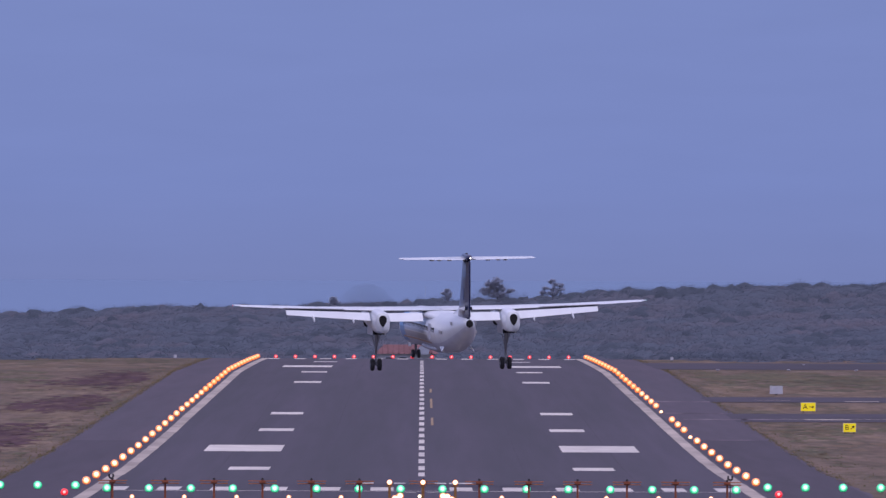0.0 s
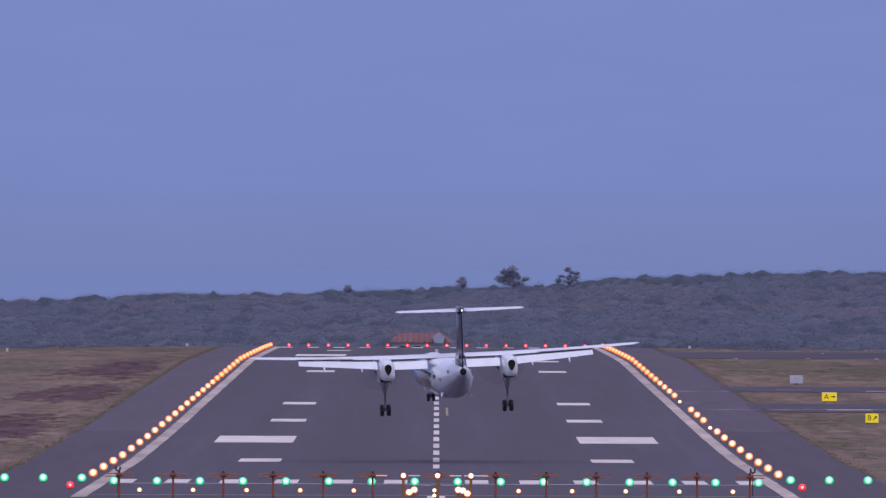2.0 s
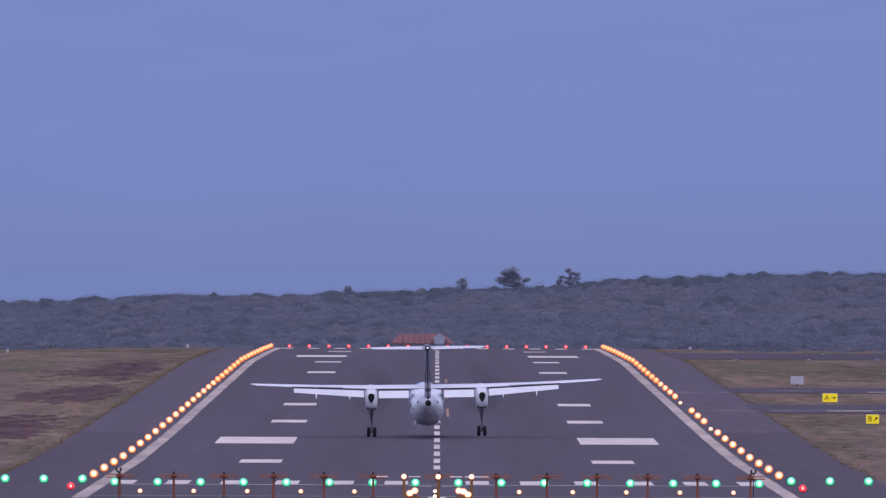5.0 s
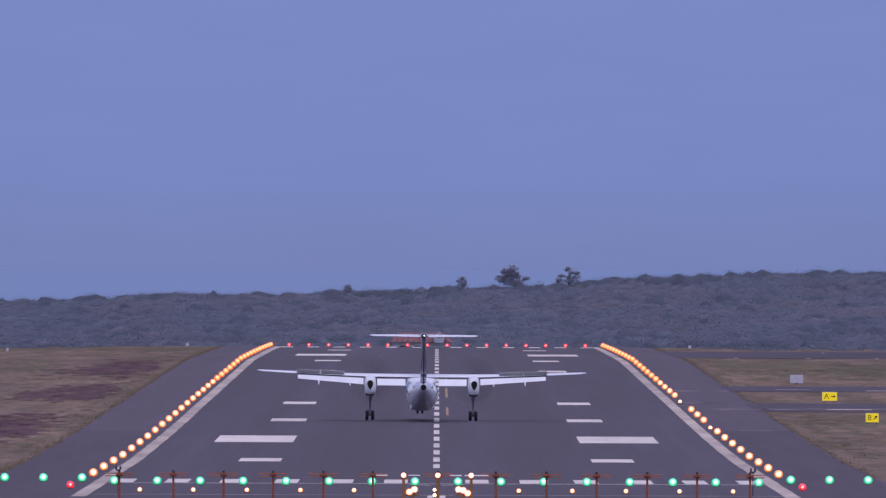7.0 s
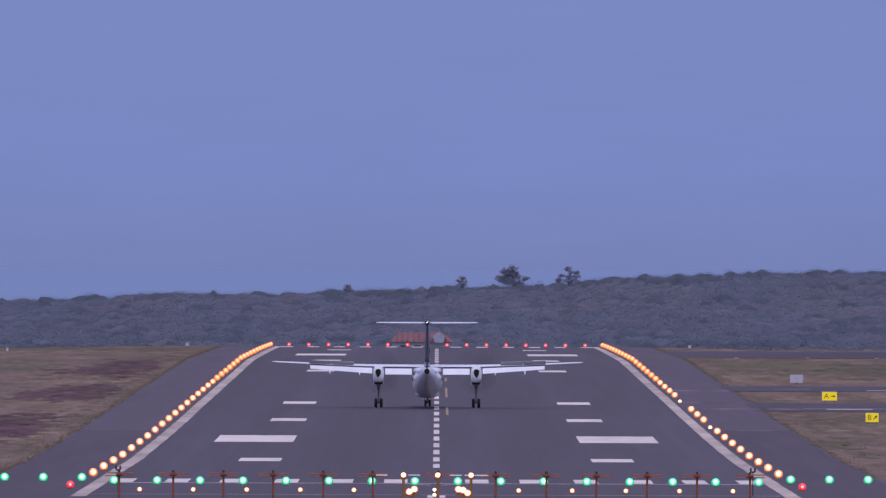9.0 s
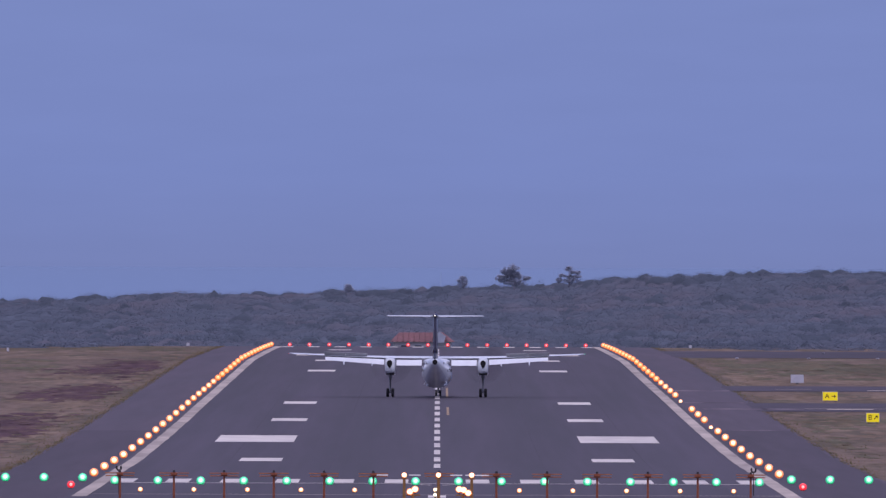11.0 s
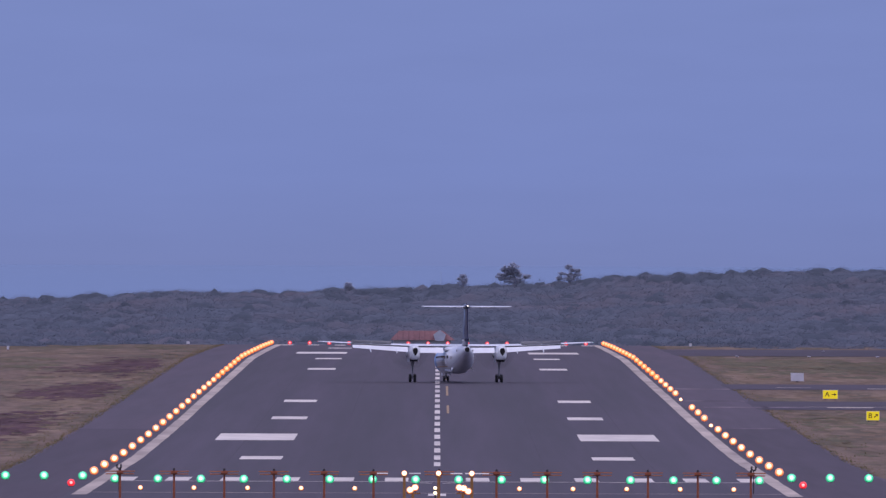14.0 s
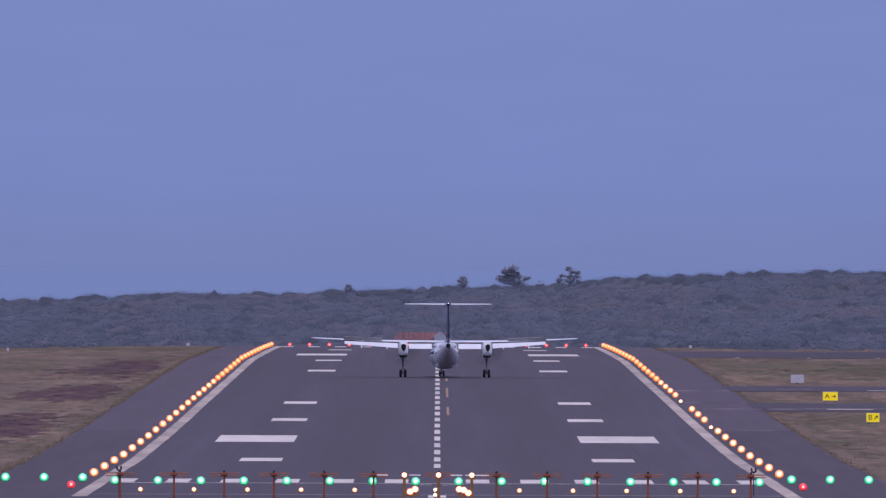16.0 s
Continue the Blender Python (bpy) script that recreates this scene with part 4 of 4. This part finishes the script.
            part("flap_hinge", loft([oval(-0.4, z - 0.2, 0.03, 0.03, 10, s * x), oval(-1.2, z - 0.36, 0.07, 0.12, 10, s * x), oval(-1.9, z - 0.6, 0.06, 0.12, 10, s * x), oval(-2.2, z - 0.72, 0.02, 0.03, 10, s * x)]), WHITE, plane, smooth=True)
        part("wing_tip_light", ball((s * 14.2, 0.4, 4.16), 0.03), GLOW_RED if s < 0 else GLOW_GREEN, plane)
        # engine nacelle
        nx = s * 4.46
        rings = [oval(4.9, 3.3, 0.40, 0.40, 24, nx), oval(4.3, 3.28, 0.46, 0.5, 24, nx), oval(3, 3.2, 0.5, 0.62, 24, nx, 2.3), oval(0.5, 3.12, 0.51, 0.72, 24, nx, 2.8), oval(-1.6, 3.06, 0.51, 0.76, 24, nx, 3.2),
                 oval(-3.0, 3.03, 0.50, 0.75, 24, nx, 3.4), oval(-4.0, 3.02, 0.48, 0.71, 24, nx, 3.4), oval(-4.3, 3.02, 0.45, 0.67, 24, nx, 3.2)]
        nacelle = part("nacelle", loft(rings), WHITE, plane, smooth=True)
        drop = lambda y, k: [(nx + s * 0.02 + k * 0.26 * math.cos(a) * (1.0 if math.sin(a) > 0 else 1.0 - 0.55 * math.sin(a) ** 2), y, 3.28 + k * (0.27 if math.sin(a) > 0 else 0.52) * math.sin(a)) for a in [2 * math.pi * i / 22 for i in range(22)]]
        part("exhaust", loft([drop(-4.2, 1.0), drop(-4.37, 1.0), drop(-4.37, 0.9), drop(-4.33, 0.82)]), SOOT_SHADE, nacelle, "sooty teardrop exhaust opening")
        part("intake", loft([oval(4.6, 2.72, 0.26, 0.13, 16, nx), oval(3.6, 2.66, 0.4, 0.24, 16, nx)]), SOOT_SHADE, nacelle)
        part("gear_door", boxed(*sorted((nx - s * 0.47, nx - s * 0.43)), -1.9, 0.8, 2.1, 2.7, 0.015), BELLY, nacelle)
        part("gear_door", boxed(*sorted((nx + s * 0.43, nx + s * 0.47)), -1.9, 0.8, 2.1, 2.7, 0.015), BELLY, nacelle)
        # black wedge and block added as the shade of the open gear bay
        part("bay_shade_wedge", loft([[(nx - 0.3, -4.1, 2.40), (nx + 0.3, -4.1, 2.40), (nx, -4.1, 2.26)], [(nx - 0.36, -2.4, 2.38), (nx + 0.36, -2.4, 2.38), (nx, -2.4, 2.12)]]), SOOT_SHADE, nacelle, "dark wedge for the shade of the open gear bay")
        part("gear_bay", boxed(nx - 0.36, nx + 0.36, -1.8, 0.7, 2.14, 2.42), SOOT_SHADE, nacelle, "dark block for the shade inside the wheel bay")
        # main landing gear: one sliding leg a side with its wheels
        gear = part("main_gear", rod((nx, 0.0, 0.42), (nx, -0.1, 2.75), 0.075, 0.11), STEEL, plane, "steel main gear leg with twin wheels")
        part("drag_strut", rod((nx, -0.05, 1.2), (nx, -1.4, 2.6), 0.045), STEEL, gear)
        for q in (-1, 1):
            part("side_strut", rod((nx + q * 0.05, 0, 1.55), (nx + q * 0.30, -0.1, 2.55), 0.035), STEEL, gear)
        part("torque_link", boxed(nx - 0.07, nx + 0.07, -0.28, -0.06, 0.6, 1.1, 0.02), STEEL, gear)
        part("axle", rod((nx - 0.4, 0, 0.42), (nx + 0.4, 0, 0.42), 0.06), STEEL, gear)
        for k in (-0.245, 0.245):
            build_wheel(gear, (nx + k, 0, 0.42), 0.42, 0.135)
        GEARS.append(gear)
        part("ventral_strake", loft([[(s * 0.95, -7.5, 1.55), (s * 0.98, -7.5, 1.5), (s * 1.0, -7.5, 1.55)], [(s * 0.93, -9.5, 1.6), (s * 1.08, -9.5, 1.25), (s * 1.13, -9.5, 1.28)]]), WHITE, plane)
    gear = part("nose_gear", rod((0, 13.9, 0.3), (0, 13.8, 1.8), 0.08, 0.1), STEEL, plane, "steel nose gear leg with twin wheels")
    part("axle", rod((-0.28, 13.9, 0.3), (0.28, 13.9, 0.3), 0.05), STEEL, gear)
    for k in (-0.2, 0.2):
        build_wheel(gear, (k, 13.9, 0.3), 0.3, 0.1)
    GEARS.append(gear)
    for s in (-1, 1):
        part("gear_door", boxed(*sorted((s * 0.4, s * 0.44)), 13.2, 14.6, 0.62, 1.12, 0.01), WHITE, plane)

    # tail
    fin = part("fin", loft([[(t * w, y, z) for t, y in ((0, le), (0.6, le - 0.12 * ch), (1, le - 0.4 * ch), (0.7, le - 0.75 * ch), (0.1, le - ch), (-0.1, le - ch), (-0.7, le - 0.75 * ch), (-1, le - 0.4 * ch), (-0.6, le - 0.12 * ch))]
                            for z, le, ch, w in ((3.3, -9.6, 6.2, 0.27), (4.5, -11.0, 5.0, 0.25), (6.4, -12.3, 3.7, 0.22), (7.69, -13.1, 3.0, 0.2))]), NAVY, plane, "navy blue vertical tail", smooth=True)
    part("dorsal_fillet", loft([[(-0.03, -6.5, 3.62), (0.03, -6.5, 3.62), (0, -6.5, 3.7)], [(-0.14, -9.8, 3.5), (0.14, -9.8, 3.5), (0, -9.8, 4.15)], [(-0.2, -11.4, 3.5), (0.2, -11.4, 3.5), (0, -11.4, 4.95)]]), WHITE, plane)
    for s in (-1, 1):
        part("livery_band", loft([[(s * 0.235, -11.4, 4.3), (s * 0.245, -15.4, 4.3), (s * 0.235, -15.4, 4.55)], [(s * 0.27, -11.6, 4.3), (s * 0.265, -15.4, 4.3), (s * 0.265, -15.4, 4.55)]]), WHITE, fin, "white livery sweep")
        part("livery_band", loft([[(s * 0.2, -12.8, 4.9), (s * 0.15, -14.5, 5.0), (s * 0.15, -14.5, 5.8)], [(s * 0.256, -12.8, 4.9), (s * 0.225, -14.5, 5.0), (s * 0.205, -14.5, 5.8)]]), NAVY_MID, fin, "mid blue livery sweep")
        part("tailplane", loft([airfoil(s * x, le, ch, z, th) for x, le, ch, z, th in ((0.0, -13.3, 2.6, 7.77, 0.15), (2.5, -13.7, 1.9, 7.79, 0.11), (4.45, -14.1, 1.3, 7.81, 0.08), (4.63, -14.4, 0.8, 7.81, 0.03))]), WHITE, plane, smooth=True)
        part("elevator", loft([airfoil(s * x, le, 0.6, z, 0.05) for x, le, z in ((0.4, -15.7, 7.76), (4.4, -15.2, 7.80))]), WHITE, plane)
        for x in (1.3, 2.0, 2.5):
            part("hinge_fairing", boxed(s * x - 0.12, s * x + 0.12, -16.0, -15.3, 7.68, 7.74, 0.01), PANEL, plane)
    part("rudder", loft([[(t * w, y, z) for t, y in ((1, te + ch), (0.25, te), (-0.25, te), (-1, te + ch))] for z, te, ch, w in ((3.85, -15.9, 0.9, 0.2), (7.59, -16.3, 0.7, 0.15))]), NAVY, plane)
    part("bullet_fairing", loft([oval(-12.7, 7.86, 0.05, 0.05, 16), oval(-13.4, 7.87, 0.22, 0.2, 16), oval(-15.8, 7.88, 0.23, 0.22, 16), oval(-16.6, 7.9, 0.08, 0.08, 16)]), NAVY, plane, smooth=True)
    part("tail_light", ball((0.0, -16.62, 7.87), 0.045), GLOW_WHITE, plane, "white tail light", smooth=True)
    part("beacon", rod((0, -14.6, 8.04), (0, -14.6, 8.16), 0.09, 0.06), DARK_METAL, plane)

    # propellers, turning, and the spoilers that rise after touchdown
    props, spoilers = [], []
    for s in (-1, 1):
        prop = part("propeller", loft([oval(0.55, 0, 0.03, 0.03, 16), oval(0.3, 0, 0.2, 0.2, 16), oval(0.0, 0, 0.32, 0.32, 16), oval(-0.25, 0, 0.36, 0.36, 16)]), WHITE, plane, "white spinner with dark blades")
        prop.location = (s * 4.46, 5.2, 3.3)
        for k in range(6):
            a = k * math.pi / 3
            bm = bmesh.new()
            rings = []
            for r, c, tw in ((0.25, 0.18, 60), (0.8, 0.34, 45), (1.4, 0.36, 30), (1.9, 0.28, 22), (2.05, 0.14, 20)):
                q = math.radians(tw)
                rings.append([(u * c * 0.5 * math.cos(q) - v * math.sin(q), u * c * 0.5 * math.sin(q) + v * math.cos(q), r) for u, v in ((-1, 0), (0, 0.03), (1, 0), (0, -0.03))])
            loft(rings, bm)
            bmesh.ops.rotate(bm, verts=bm.verts[:], matrix=Matrix.Rotation(a, 3, "Y"))
            part("blade", bm, BLADE, prop)
        props.append(prop)
        for x0, x1 in ((6.7, 8.75), (8.8, 10.8)):
            xm = (x0 + x1) / 2
            z = float(np.interp(xm, (4.4, 8.5, 12.5), (3.82, 3.9, 4.03)))
            sp = part("spoiler", boxed(-(x1 - x0) / 2, (x1 - x0) / 2, -0.55, 0.0, -0.015, 0.015, 0.006), PANEL, plane, "grey spoiler panel")
            sp.location = (s * xm, -0.25, z)
            spoilers.append((sp, s))
    return plane, props, spoilers


PLANE, PROPS, SPOILERS = build_plane()

def droop(t):
    """How far the sprung gear legs hang out before the wheels take the weight."""
    return float(np.interp(t, (4.3, 4.6, 5.2, 6.0, 6.5, 7.0, 8.0), (0.4, 0.36, 0.22, 0.15, 0.1, 0.05, 0.0)))


def motions():
    # seconds, x across, y along, height of the wheels over the runway, pitch, bank, heading
    walk(PLANE, [(t, pose(x, d, level(d) + 0.062 + h + droop(t), p, b, a)) for t, x, d, h, p, b, a in (
        (0.0, 1.29, 1450, 7.89, 2.3, -0.9, 7.0), (0.5, 1.04, 1483, 6.70, 2.0, -0.4, 6.0), (1.0, 0.86, 1515, 5.55, 1.95, 0.1, 5.6), (1.5, 0.78, 1546, 4.49, 2.1, -0.4, 5.3),
        (2.0, 0.74, 1577, 3.45, 2.5, -2.5, 4.6), (2.5, 0.60, 1608, 2.47, 3.0, -3.2, 4.1), (3.0, 0.42, 1639, 1.70, 3.3, -3.4, 3.3), (3.5, 0.19, 1669, 1.05, 3.4, -3.1, 2.6), (4.0, -0.12, 1700, 0.48, 3.6, -2.8, 1.9),
        (4.6, -0.54, 1737, 0.0, 3.4, -1.6, 1.1), (5.2, -0.96, 1772, 0.0, 2.9, -0.9, 0.3), (6.0, -1.35, 1820, 0.0, 2.2, -0.9, -0.3), (6.5, -1.43, 1850, 0.0, 1.9, -0.6, -0.3),
        (7.0, -1.32, 1879, 0.0, 1.9, 0.35, 0.6), (7.5, -1.12, 1907, 0.0, 1.3, 0.15, 0.95), (8.0, -0.97, 1934, 0.0, 0.6, 0.0, 1.3), (8.5, -0.91, 1960, 0.0, 0.3, 0, 0.6), (9.0, -0.85, 1988, 0.0, 0.1, 0, -0.1),
        (10.2, -0.42, 2050, 0.0, 0, 0, -0.7), (11.5, 0.20, 2116, 0.0, 0, 0, -0.6), (12.0, 0.52, 2141, 0.0, 0, 0, -0.9), (12.5, 0.94, 2164, 0.0, 0, 0, -0.5), (13.0, 1.35, 2188, 0.0, 0, 0, 0.9),
        (13.5, 1.62, 2212, 0.0, 0, 0, 2.8), (14.0, 1.88, 2235, 0.0, 0, 0, 4.1), (14.5, 1.77, 2257, 0.0, 0, 0, 4.3), (15.0, 1.48, 2278, 0.0, 0, 0, 3.4), (15.5, 1.13, 2299, 0.0, 0, 0, 2.2), (16.0, 0.77, 2318, 0.0, 0, 0, 1.3),
    )])
    for gear in GEARS:
        k = 0.5 if gear.name.startswith("nose") else 1.0
        walk(gear, [(t, pose(0, 0, -droop(t) * k)) for t in (0, 4, 4.3, 4.6, 5.2, 6.0, 6.5, 7.0, 7.5, 8.0, 16.0)])
    steps = range(16 * FPS + 1)
    for prop in PROPS:
        walk(prop, [(k / FPS, pose(*prop.location, 0, 86 * k, 0)) for k in steps])
    for wheel in WHEELS:
        start = 4.75 if wheel.location.y < 5 else 7.2
        walk(wheel, [(k / FPS, pose(*wheel.location, -70 * max(0.0, k - start * FPS), 0, 0)) for k in steps])
    for sp, s in SPOILERS:
        tilt = -s * 1.9
        walk(sp, [(t, pose(*sp.location, a, tilt, 0)) for t, a in ((0.0, 0), (6.35, 0), (6.75, -38), (16.0, -38))])


motions()
